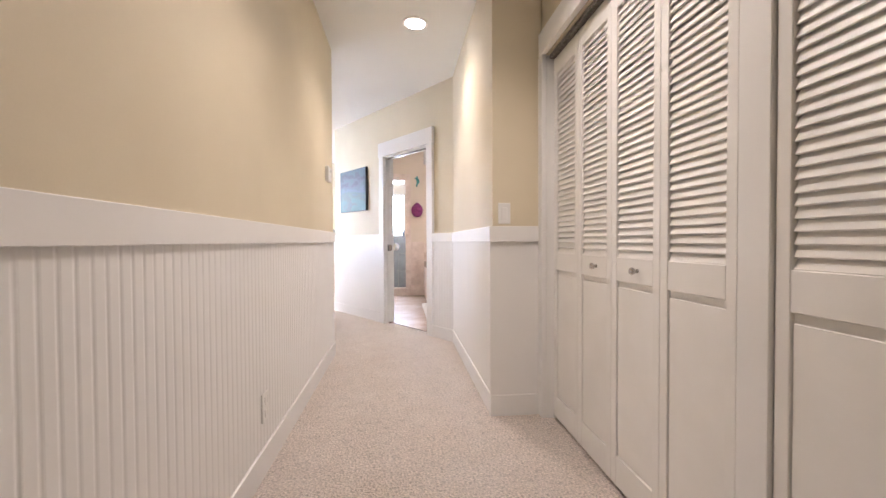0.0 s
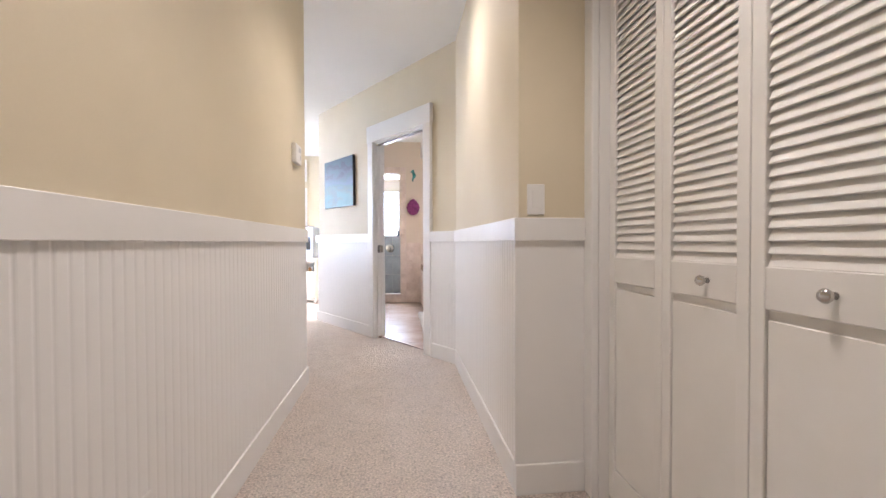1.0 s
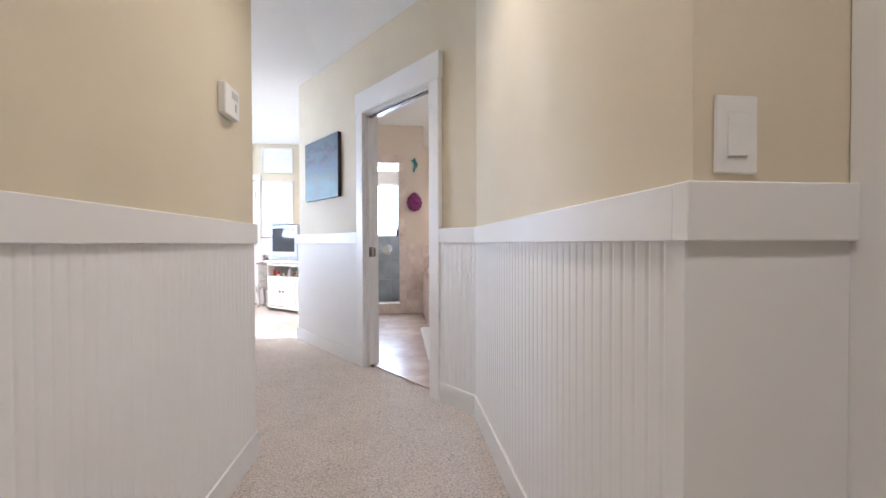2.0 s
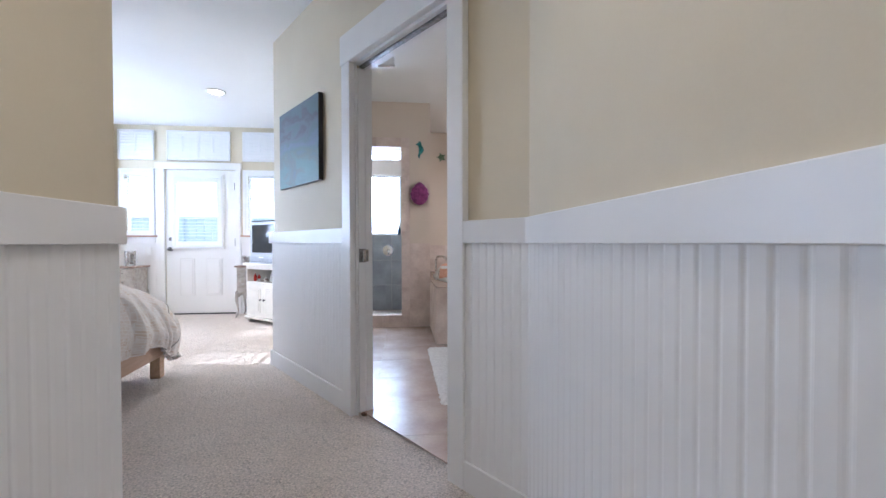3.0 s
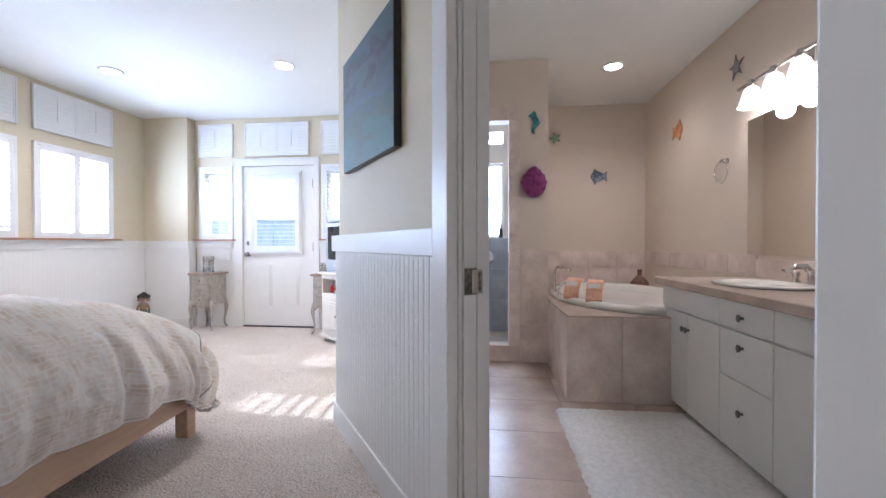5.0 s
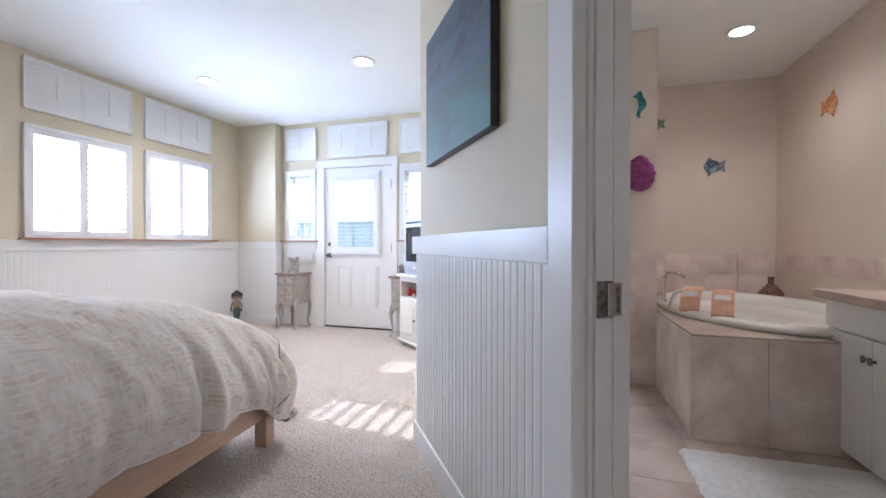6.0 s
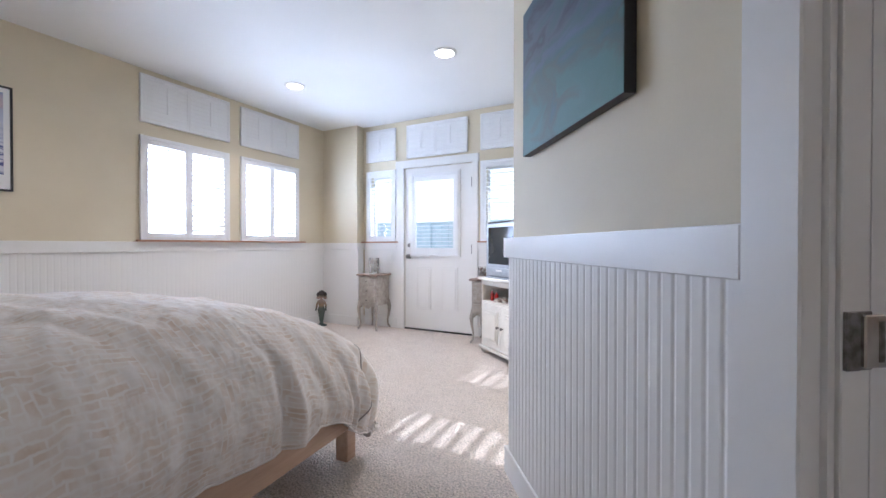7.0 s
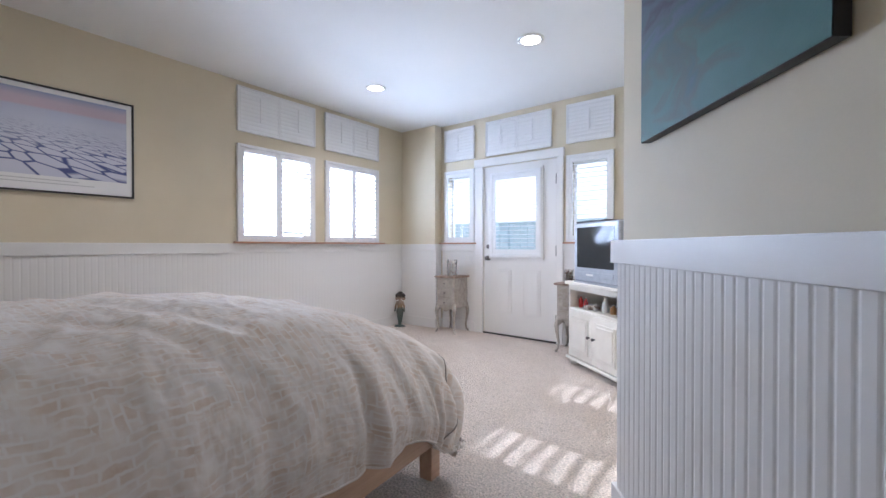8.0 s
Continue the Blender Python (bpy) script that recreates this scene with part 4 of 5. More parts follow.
def duvet_point(a, b):
    """Where the cloth's point (a across, b along) lies when draped over the mattress."""
    r = 0.30
    ax0, ax1, by1 = -BW + 0.24, -0.235, -0.21
    p = Vector((a - min(max(a, ax0), ax1), b - min(b, by1)))
    q = p.length
    base = Vector((min(max(a, ax0), ax1), min(b, by1)))
    d = p / q if q > 1e-6 else Vector((0, 0))
    foot = min(1.0, max(0.0, (b + 1.0) / 0.75))
    cap = 0.61 - 0.12 * foot * foot + 0.09 * min(abs(d.x), abs(d.y))
    q = min(q, cap + 0.06 * (1 - math.exp(-(max(q, cap) - cap) / 0.06)))
    arc = r * math.pi / 2
    if q < arc:
        h, g = r * math.sin(q / r), r * (1 - math.cos(q / r))
    else:
        h, g = r - 0.22 * (q - arc), r + 0.96 * (q - arc)
    top = 0.870 + 0.009 * noise.noise((a * 1.6, b * 1.6, 2.0)) - 0.085 * min(1.2, abs(a + 0.8) / 0.8) ** 2 - 0.13 * min(1.2, max(0.0, b + 0.95) / 0.8) ** 2
    top += 0.007 * noise.noise((a * 4.2 + 3, b * 3.0, 5.0)) + 0.006 * noise.noise((a * 8, b * 5, 9.0)) + 0.003 * noise.noise((a * 22, b * 15, 3.0)) + 0.009 * noise.noise((a * 2.4 + b * 6.0, a * 0.9 - b * 0.5, 7.0)) + 0.010 * noise.noise((a * 5.0 - b * 11.0, a * 1.5 + b * 0.8, 15.0))
    ridge = 1 - abs(noise.noise((a * 1.9 + 0.8 * b, b * 3.4, 12.0)))
    top += 0.011 * (ridge ** 8)
    along = b if abs(d.x) > abs(d.y) else a
    w = min(1.0, q / 0.25)
    fold = 0.020 * noise.noise((along * 4.5 + 11, q * 1.4, 1.0)) + 0.011 * noise.noise((along * 11, q * 3.5, 4.0)) + 0.004 * noise.noise((along * 26, q * 12, 6.0))
    corner = min(abs(d.x), abs(d.y)) * 1.4
    if corner > 0.05:
        ang = math.atan2(d.y, d.x)
        h += 0.09 * corner * w
        fold += 0.034 * corner * math.sin(ang * 19 + 3 * noise.noise((a * 2, b * 2, 8.0))) * min(1.0, q / 0.4) ** 2
    if d.x > 0.3:                              # long creases hanging down the side
        for at, lean, deep, wide in ((-0.57, 0.12, 0.044, 0.030), (-0.92, -0.12, 0.014, 0.04), (-0.36, 0.35, 0.014, 0.03), (-0.17, 0.25, 0.030, 0.018), (-0.08, 0.10, 0.022, 0.014)):
            s = (b - at - lean * (q - 0.3)) / wide
            fold += deep * d.x * min(1.0, max(0.0, (q - 0.16) / 0.25)) * (0.7 * math.exp(-((s - 1.6) / 1.3) ** 2) - math.exp(-s * s))
    h += w * (fold + 0.015)
    return Vector((base.x + d.x * h, base.y + d.y * h, top - g))


def build_duvet():
    bm = bmesh.new()
    uvl = bm.loops.layers.uv.new("UVMap")
    na, nb = 200, 200
    a0, a1, b0, b1 = -BW - 0.36, 0.37, -BL + 0.01, 0.38
    grid, flat = [], {}
    for j in range(nb + 1):
        row = []
        for i in range(na + 1):
            a, b = a0 + (a1 - a0) * i / na, b0 + (b1 - b0) * j / nb
            v = bm.verts.new(duvet_point(a, b))
            flat[v] = (a, b)
            row.append(v)
        grid.append(row)
    for j in range(nb):
        for i in range(na):
            f = bm.faces.new((grid[j][i], grid[j][i + 1], grid[j + 1][i + 1], grid[j + 1][i]))
            for lp in f.loops:
                lp[uvl].uv = flat[lp.vert]
    ob = thing("duvet", "rumpled off-white printed linen duvet over the bed", "duvet", BED)
    cover = part("cover", bm, DUVET, ob, smooth=True)
    sol = cover.modifiers.new("thickness", "SOLIDIFY")
    sol.thickness, sol.offset = 0.02, -1
    hem = [duvet_point(a1, b0 + (b1 - b0) * k / 90) for k in range(91)] + [duvet_point(a1 + (a0 - a1) * k / 70, b1) for k in range(1, 71)]
    part("piping", tube(bmesh.new(), hem, [0.0045] * len(hem), 6), DUVET, ob, "corded hem", True)
    seam = [duvet_point(-0.75 + 1.05 * k / 70, -0.03 + 0.02 * math.sin(k * 0.25)) for k in range(71)]
    part("seam", tube(bmesh.new(), seam, [0.004] * len(seam), 6), SEAM, ob, "shadowed grey closing seam", True)
    for k in (44, 58):
        part("button", lathe(bmesh.new(), [(0.009, -0.002), (0.010, 0.004), (0.006, 0.007)], steps=12), IVORY, ob, "small ivory button", True, Matrix.Translation(seam[k]) @ Matrix.Rotation(radians(60), 4, "Y"))
    return ob


duvet = build_duvet()

# ---------------------------------------------------------------- bedroom furniture


def nightstand(at):
    st = thing("nightstand", "small distressed grey nightstand with three drawers on curved legs", "nightstand", at, "matching grey nightstands")
    w, d, h = 0.27, 0.28, 0.70
    part("top", boxes((-w / 2 - 0.025, w / 2 + 0.025, -d / 2 - 0.025, d / 2 + 0.02, h - 0.022, h), bevel=0.006), BROWNTOP, st, "worn brown top")
    part("body", boxes((-w / 2, w / 2, -d / 2, d / 2, 0.31, h - 0.022), bevel=0.004), GREYWOOD, st)
    bm = bmesh.new()
    pts = [(-w / 2, 0.31)] + [(-w / 2 + w * i / 12, 0.31 - 0.045 * abs(math.cos(math.pi * i / 6)) ** 1.5) for i in range(13)] + [(w / 2, 0.31)]
    plate(bm, pts[1:-1] + [(w / 2, 0.315), (-w / 2, 0.315)], -d / 2 - 0.001, -d / 2 + 0.012)
    part("apron", bm, GREYWOOD, st)
    for k in range(3):
        z0 = 0.325 + k * 0.116
        dr = part("drawer", boxes((-w / 2 + 0.015, w / 2 - 0.015, -d / 2 - 0.012, -d / 2 + 0.001, z0, z0 + 0.104), bevel=0.004), GREYWOOD, st)
        for c in (-1, 1):
            part("moulding", boxes((c * 0.062 - 0.052, c * 0.062 + 0.052, -d / 2 - 0.018, -d / 2 - 0.012, z0 + 0.018, z0 + 0.086), bevel=0.004), GREYWOOD, dr)
        part("knob", lathe(bmesh.new(), [(0.005, 0), (0.004, 0.008), (0.010, 0.014), (0.008, 0.02), (0.002, 0.022)], steps=10), PEWTER, dr, "", True, pose(0, -d / 2 - 0.012, z0 + 0.052, 90))
    for sx in (-1, 1):
        for sy in (-1, 1):
            x, y = sx * (w / 2 - 0.012), sy * (d / 2 - 0.012)
            ox, oy = sx * 0.016, sy * 0.014
            pts = [(x, y, 0.36), (x + ox * 0.9, y + oy * 0.9, 0.27), (x + ox * 0.6, y + oy * 0.6, 0.19), (x - ox * 0.2, y - oy * 0.2, 0.10), (x + ox * 0.1, y + oy * 0.1, 0.04), (x + ox * 1.2, y + oy * 1.2, 0.010), (x + ox * 1.4, y + oy * 1.4, 0.0)]
            part("leg", tube(bmesh.new(), pts, [0.024, 0.023, 0.016, 0.011, 0.011, 0.014, 0.012]), GREYWOOD, st, smooth=True)
    return st


stand_1 = nightstand(pose(-3.495, 8.545, 0))
stand_2 = copy_thing(stand_1, pose(-1.93, 8.52, 0, 0, 0, 0))


def shell_vase(at, h=0.20):
    v = thing("glass_vase", "square glass vase filled with mixed shells", "vase", at, "shell-filled vases")
    part("glass", boxes((-0.05, 0.05, -0.05, 0.05, 0.0, h), bevel=0.005), GLASS, v)
    bm = bmesh.new()
    rnd = random.Random(4)
    for k in range(46):
        r = rnd.uniform(0.010, 0.017)
        m = Matrix.Translation((rnd.uniform(-0.034, 0.034), rnd.uniform(-0.034, 0.034), 0.02 + (h - 0.03) * k / 46)) @ Euler((rnd.random() * 6, rnd.random() * 6, 0)).to_matrix().to_4x4() @ Matrix.Diagonal((1, 0.8, 0.55, 1))
        bmesh.ops.create_icosphere(bm, subdivisions=1, radius=r, matrix=m)
    part("shells", bm, SHELLS, v, "brown and white shells", True)
    return v


vase_1 = shell_vase(pose(-3.50, 8.55, 0.70, 0, 0, 8))
shell_vase(pose(-1.99, 8.52, 0.70, 0, 0, 20), 0.13)

TVS = Matrix.Translation((-1.84, 8.11, 0)) @ Matrix.Rotation(math.atan2(-0.41, 0.504), 4, "Z")


def tv_stand():
    st = thing("tv_stand", "ivory painted cabinet with an open shelf and two doors", "tv stand", TVS)
    w, d, h = 0.76, 0.42, 0.75
    part("top", boxes((-0.03, w + 0.03, -0.03, d + 0.01, h - 0.028, h), bevel=0.006), IVORY, st)
    part("side", boxes((0, 0.02, 0, d, 0.075, h - 0.028)), IVORY, st)
    part("side", boxes((w - 0.02, w, 0, d, 0.075, h - 0.028)), IVORY, st)
    part("back", boxes((0.02, w - 0.02, d - 0.012, d, 0.075, h - 0.028)), IVORY, st)
    part("shelf", boxes((0.02, w - 0.02, 0.003, d - 0.012, 0.495, 0.515)), IVORY, st)
    part("rail", boxes((0.02, w - 0.02, 0.001, 0.02, h - 0.075, h - 0.028)), IVORY, st)
    part("plinth", boxes((-0.022, w + 0.022, -0.022, d, 0.045, 0.075), bevel=0.006), IVORY, st)
    for i in range(2):
        x0 = 0.021 + i * (w - 0.042) / 2
        x1 = x0 + (w - 0.042) / 2 - 0.003
        bm = boxes((x0, x1, -0.012, 0.003, 0.082, 0.494), bevel=0.002)
        panel_relief(bm, x0 + 0.05, x1 - 0.05, 0.135, 0.44, -0.012)
        dr = part("door", bm, IVORY, st)
        kx = x1 - 0.035 if i == 0 else x0 + 0.035
        part("knob", lathe(bmesh.new(), [(0.006, 0), (0.005, 0.01), (0.014, 0.018), (0.012, 0.027), (0.002, 0.03)], steps=12), PEWTER, dr, "dark metal knob", True, pose(kx, -0.012, 0.30, 90))
    for fx in (0.04, w - 0.04):
        for fy in (0.03, d - 0.04):
            part("foot", lathe(bmesh.new(), [(0.022, 0), (0.032, 0.012), (0.034, 0.028), (0.024, 0.0452)], fx, fy, 14), IVORY, st, smooth=True)


tv_stand()


def television():
    tv = thing("television", "silver box-shaped tube television standing on the cabinet", "television", TVS @ pose(0.085, 0.0, 0.7505))
    w, h = 0.62, 0.52
    bm = bmesh.new()
    box(bm, 0, w, 0.0, 0.10, 0.012, h, bevel=0.012)
    part("bezel", bm, SILVER, tv)
    bm = bmesh.new()
    vs = []
    for y, mx, z0, z1 in ((0.10, 0.01, 0.02, h - 0.01), (0.22, 0.04, 0.03, h - 0.03), (0.40, 0.14, 0.05, h - 0.13)):
        vs.append([bm.verts.new(p) for p in ((mx, y, z0), (w - mx, y, z0), (w - mx, y, z1), (mx, y, z1))])
    for a, b in zip(vs, vs[1:]):
        for i in range(4):
            bm.faces.new((a[i], a[(i + 1) % 4], b[(i + 1) % 4], b[i]))
    bm.faces.new(vs[-1])
    bm.faces.new(vs[0][::-1])
    part("housing", bm, SILVER, tv)
    bm = bmesh.new()
    grid = [[bm.verts.new((0.055 + 0.51 * i / 8, -0.004 - 0.010 * (1 - ((i - 4) / 4) ** 2) * (1 - ((j - 4) / 4) ** 2), 0.135 + 0.345 * j / 8)) for i in range(9)] for j in range(9)]
    for j in range(8):
        for i in range(8):
            bm.faces.new((grid[j][i], grid[j][i + 1], grid[j + 1][i + 1], grid[j + 1][i]))
    part("screen", bm, SCREEN, tv, "dark curved glass screen", True)
    part("control_strip", boxes((0.06, 0.56, -0.006, 0.0, 0.055, 0.10), bevel=0.003), SILVER, tv)
    part("button", boxes((0.20, 0.30, -0.009, -0.006, 0.068, 0.084), bevel=0.001), PLASTIC, tv)
    part("base", boxes((0.01, w - 0.01, -0.012, 0.30, 0.0, 0.012), bevel=0.003), SILVER, tv)


television()
whole("media_box", boxes((0.09, 0.50, 0.02, 0.20, 1.2715, 1.287), bevel=0.003), BLACK, "thin black box lying on the television", "media box", TVS)


def bottle(at, r, h, mat, label, category="bottle"):
    b = thing(category.replace(" ", "_"), label, category, at)
    part("body", lathe(bmesh.new(), [(r * 0.9, 0), (r, h * 0.06), (r, h * 0.6), (r * 0.42, h * 0.76), (r * 0.36, h * 0.9)], steps=14), mat, b, smooth=True)
    part("cap", lathe(bmesh.new(), [(r * 0.46, h * 0.9), (r * 0.46, h * 0.99), (r * 0.3, h)], steps=12), PLASTIC, b, smooth=True)
    return b


for bx, by, r_, h_, m_, lab in ((0.07, 0.08, 0.018, 0.11, RED, "red glass bottle on the cabinet shelf"), (0.12, 0.10, 0.020, 0.095, RED, "small red glass bottle on the cabinet shelf"),
        (0.29, 0.09, 0.03, 0.06, SHELLS, "small patterned pot on the cabinet shelf"), (0.40, 0.10, 0.025, 0.13, PLASTIC, "pale plastic bottle on the cabinet shelf"),
        (0.48, 0.12, 0.028, 0.08, AMBER, "amber glass jar on the cabinet shelf"), (0.58, 0.10, 0.022, 0.12, PEWTER, "dark bottle on the cabinet shelf")):
    bottle(TVS @ pose(bx, by, 0.5155), r_, h_, m_, lab)
whole("trinket_tray", boxes((0.16, 0.25, 0.05, 0.13, 0.5155, 0.55), bevel=0.006), SHELLS, "small patterned box on the cabinet shelf", "box", TVS)

# carved figure standing by the corner: one plain shape
bm = bmesh.new()
lathe(bm, [(0.075, 0), (0.07, 0.012), (0.022, 0.028), (0.028, 0.08), (0.042, 0.16), (0.05, 0.21), (0.034, 0.26), (0.044, 0.31), (0.042, 0.335), (0.018, 0.35), (0.016, 0.37)], steps=16, sy=0.7)
bmesh.ops.create_uvsphere(bm, u_segments=16, v_segments=12, radius=0.036, matrix=Matrix.Translation((0, -0.012, 0.395)) @ Matrix.Diagonal((0.9, 0.9, 1.1, 1)))
for hx, hz, hr in ((0, 0.428, 0.040), (-0.036, 0.41, 0.034), (0.036, 0.41, 0.034), (-0.045, 0.372, 0.026), (0.045, 0.372, 0.026)):
    bmesh.ops.create_icosphere(bm, subdivisions=2, radius=hr, matrix=Matrix.Translation((hx, 0.016, hz)))
for sx_ in (-1, 1):
    tube(bm, [(sx_ * 0.036, 0, 0.33), (sx_ * 0.058, 0.0, 0.28), (sx_ * 0.066, -0.02, 0.20)], [0.015, 0.013, 0.009])
whole("statuette", bm, SKIN, "dark-haired painted figure with a green tail on the carpet", "figurine", pose(-4.22, 8.36, 0, 0, 0, 25), smooth=True)

# framed print on the west wall
poster = thing("framed_print", "framed photograph of round ice floes with a white border", "framed print", run(WX, 5.497, 0, -1) @ pose(0, 0.001, 1.444))
PW, PH = 1.05, 0.735
part("frame", boxes((0, 0.012, 0, 0.022, 0, PH), (PW - 0.012, PW, 0, 0.022, 0, PH), (0.012, PW - 0.012, 0, 0.022, PH - 0.012, PH), (0.012, PW - 0.012, 0, 0.022, 0, 0.012)), BLACK, poster, "thin black frame")
part("mat", boxes((0.012, PW - 0.012, 0.002, 0.010, 0.012, PH - 0.012)), PAPER, poster)
bm = bmesh.new()
uvl_ = bm.loops.layers.uv.new("UVMap")
corners = [(PW - 0.045, 0.115), (0.045, 0.115), (0.045, PH - 0.045), (PW - 0.045, PH - 0.045)]
f_ = bm.faces.new([bm.verts.new((x, 0.0108, z)) for x, z in corners])
for lp_, c_ in zip(f_.loops, ((0, 0), (1.5, 0), (1.5, 1), (0, 1))):
    lp_[uvl_].uv = c_
part("photograph", bm, ICE, poster, "lilac ice floes on dark water")
for bz, b0_, b1_ in ((0.085, 0.33, PW - 0.06), (0.062, 0.24, PW - 0.06)):
    part("caption", boxes((b0_, b1_, 0.0101, 0.0106, bz, bz + 0.006)), INKBAR, poster)

# ---------------------------------------------------------------- bathroom
vanity = thing("vanity", "white bathroom vanity with flat doors and drawers", "vanity")
VX, V0, V1 = 1.13, 4.5, 6.72
part("carcass", boxes((VX + 0.0195, BATH_R - 0.002, V0, V1, 0.048, 0.775)), VANITY, vanity)
part("toe_kick", boxes((VX + 0.07, BATH_R - 0.002, V0, V1 - 0.01, 0.012, 0.048)), STONE_WALL, vanity, "shadowed stone toe kick")
FRONTS = ((6.385, 6.717, 0.052, 0.628), (6.05, 6.381, 0.052, 0.628), (6.05, 6.717, 0.640, 0.772), (5.66, 6.046, 0.640, 0.772), (5.66, 6.046, 0.400, 0.628), (5.66, 6.046, 0.052, 0.396),
    (5.10, 5.656, 0.640, 0.772), (5.10, 5.656, 0.052, 0.628))
KNOBS = {0: (6.405, 0.54), 1: (6.36, 0.54), 3: (5.857, 0.70), 4: (5.857, 0.562), 5: (5.857, 0.26)}
for i, (y0, y1, z0, z1) in enumerate(FRONTS):
    fr = part("door" if i in (0, 1, 7) else "drawer", boxes((VX, VX + 0.019, y0, y1, z0, z1), bevel=0.002), VANITY, vanity)
    if i in KNOBS:
        ky, kz = KNOBS[i]
        part("knob", lathe(bmesh.new(), [(0.007, 0), (0.006, 0.012), (0.017, 0.018), (0.018, 0.026), (0.003, 0.031)], steps=12, sy=0.7), PEWTER, fr, "dark pewter knob", True, pose(VX, ky, kz, 0, -90, 0))
whole("countertop", boxes((1.095, BATH_R - 0.002, V0, 6.765, 0.7765, 0.822), bevel=0.004), STONE, "beige travertine countertop on the vanity", "countertop")
structure("backsplash", boxes((BATH_R - 0.018, BATH_R - 0.001, V0, 6.765, 0.8225, 0.945), bevel=0.002), STONE_WALL, "beige stone splashback", "splashback")
sink = thing("sink", "oval white drop-in basin in the countertop", "sink", pose(1.40, 6.18, 0.822))
part("rim", lathe(bmesh.new(), [(0.20, 0.0), (0.235, 0.004), (0.24, 0.012), (0.225, 0.018), (0.19, 0.016), (0.17, 0.004), (0.10, 0.002), (0.02, 0.001)], steps=40, sx=0.85, sy=1.1), PORCELAIN, sink, smooth=True)
tap = thing("faucet", "chrome two-handled basin faucet", "faucet", pose(1.65, 6.18, 0.8225))
part("spout", tube(bmesh.new(), [(0, 0, 0), (0, 0, 0.07), (-0.03, 0, 0.10), (-0.08, 0, 0.10), (-0.125, 0, 0.075)], [0.02, 0.018, 0.017, 0.015, 0.012], 10), CHROME, tap, smooth=True)
for hy in (-0.11, 0.11):
    part("handle", lathe(bmesh.new(), [(0.024, 0), (0.022, 0.012), (0.012, 0.03), (0.02, 0.055), (0.016, 0.07), (0.003, 0.073)], 0, hy, 14), CHROME, tap, smooth=True)
    part("lever", tube(bmesh.new(), [(0, hy, 0.062), (-0.02, hy * 1.35, 0.07), (-0.03, hy * 1.55, 0.072)], [0.008, 0.007, 0.006]), CHROME, tap, smooth=True)
mirror = whole("mirror", boxes((BATH_R - 0.010, BATH_R - 0.002, V0, 6.865, 0.972, 1.885)), MIRROR, "large frameless wall mirror over the vanity", "mirror")

fixture = thing("vanity_light", "chrome bar with frosted bell shades, switched on", "wall lamp")
part("bar", tube(bmesh.new(), [(BATH_R - 0.11, 6.80, 2.075), (BATH_R - 0.11, 5.90, 2.075)], [0.012, 0.012], 10), CHROME, fixture, smooth=True)
part("mount", boxes((BATH_R - 0.03, BATH_R - 0.002, 6.28, 6.42, 2.03, 2.13), bevel=0.006), CHROME, fixture)
part("arm", tube(bmesh.new(), [(BATH_R - 0.03, 6.35, 2.08), (BATH_R - 0.11, 6.35, 2.075)], [0.012, 0.012]), CHROME, fixture, smooth=True)
for k in range(4):
    sy_ = 6.665 - 0.207 * k
    sh = part("shade", lathe(bmesh.new(), [(0.022, 0.0), (0.040, -0.015), (0.052, -0.055), (0.063, -0.10), (0.076, -0.125), (0.074, -0.126), (0.06, -0.10), (0.025, -0.03)], BATH_R - 0.11, sy_, 24), SHADE, fixture, "glowing frosted glass", True, pose(0, 0, 2.045))
    part("holder", lathe(bmesh.new(), [(0.018, 0.045), (0.026, 0.02), (0.027, 0.0)], BATH_R - 0.11, sy_, 14), CHROME, sh, smooth=True)
    lamp = new("vanity_bulb", bpy.data.lights.new("vanity_bulb", "POINT"))
    lamp.data.energy, lamp.data.color, lamp.data.shadow_soft_size = 2.2, WARM, 0.05
    lamp.location = (BATH_R - 0.11, sy_, 1.89)

ring = thing("towel_ring", "chrome towel ring on the bathroom wall", "towel ring", pose(BATH_R, 7.12, 1.665))
part("post", tube(bmesh.new(), [(-0.002, 0, 0), (-0.05, 0, 0)], [0.022, 0.012], 12), CHROME, ring, smooth=True)
pts = [(-0.05, 0.085 * math.sin(2 * math.pi * k / 24), -0.085 + 0.085 * math.cos(2 * math.pi * k / 24)) for k in range(25)]
part("ring", tube(bmesh.new(), pts, [0.005] * 25, 6), CHROME, ring, smooth=True)


# wall ornaments: cut and domed tin shapes
def ornament(name, label, at, outline, mat, depth=0.012):
    bm = bmesh.new()
    plate(bm, outline, 0.002, depth)
    bmesh.ops.bevel(bm, geom=[e for e in bm.edges if all(v.co.y > 0.01 for v in e.verts)], offset=0.004, segments=1, affect="EDGES")
    return whole(name, bm, mat, label, "wall ornament", at)


def star(r, arms=5, inner=0.42, spin=0.3):
    return [((r if k % 2 == 0 else r * inner) * math.sin(math.pi * k / arms + spin), (r if k % 2 == 0 else r * inner) * math.cos(math.pi * k / arms + spin)) for k in range(2 * arms)]


def fish(s, tail=1):
    pts = [(math.cos(a) * 0.62, math.sin(a) * 0.55) for a in [0.45 + (2 * math.pi - 0.9) * k / 18 for k in range(19)]]
    pts += [(1.0, -0.5), (0.86, 0.0), (1.0, 0.5)]
    pts[5] = (pts[5][0], 0.85)
    pts[13] = (pts[13][0], -0.85)
    return [(tail * s * x, s * z) for x, z in pts]


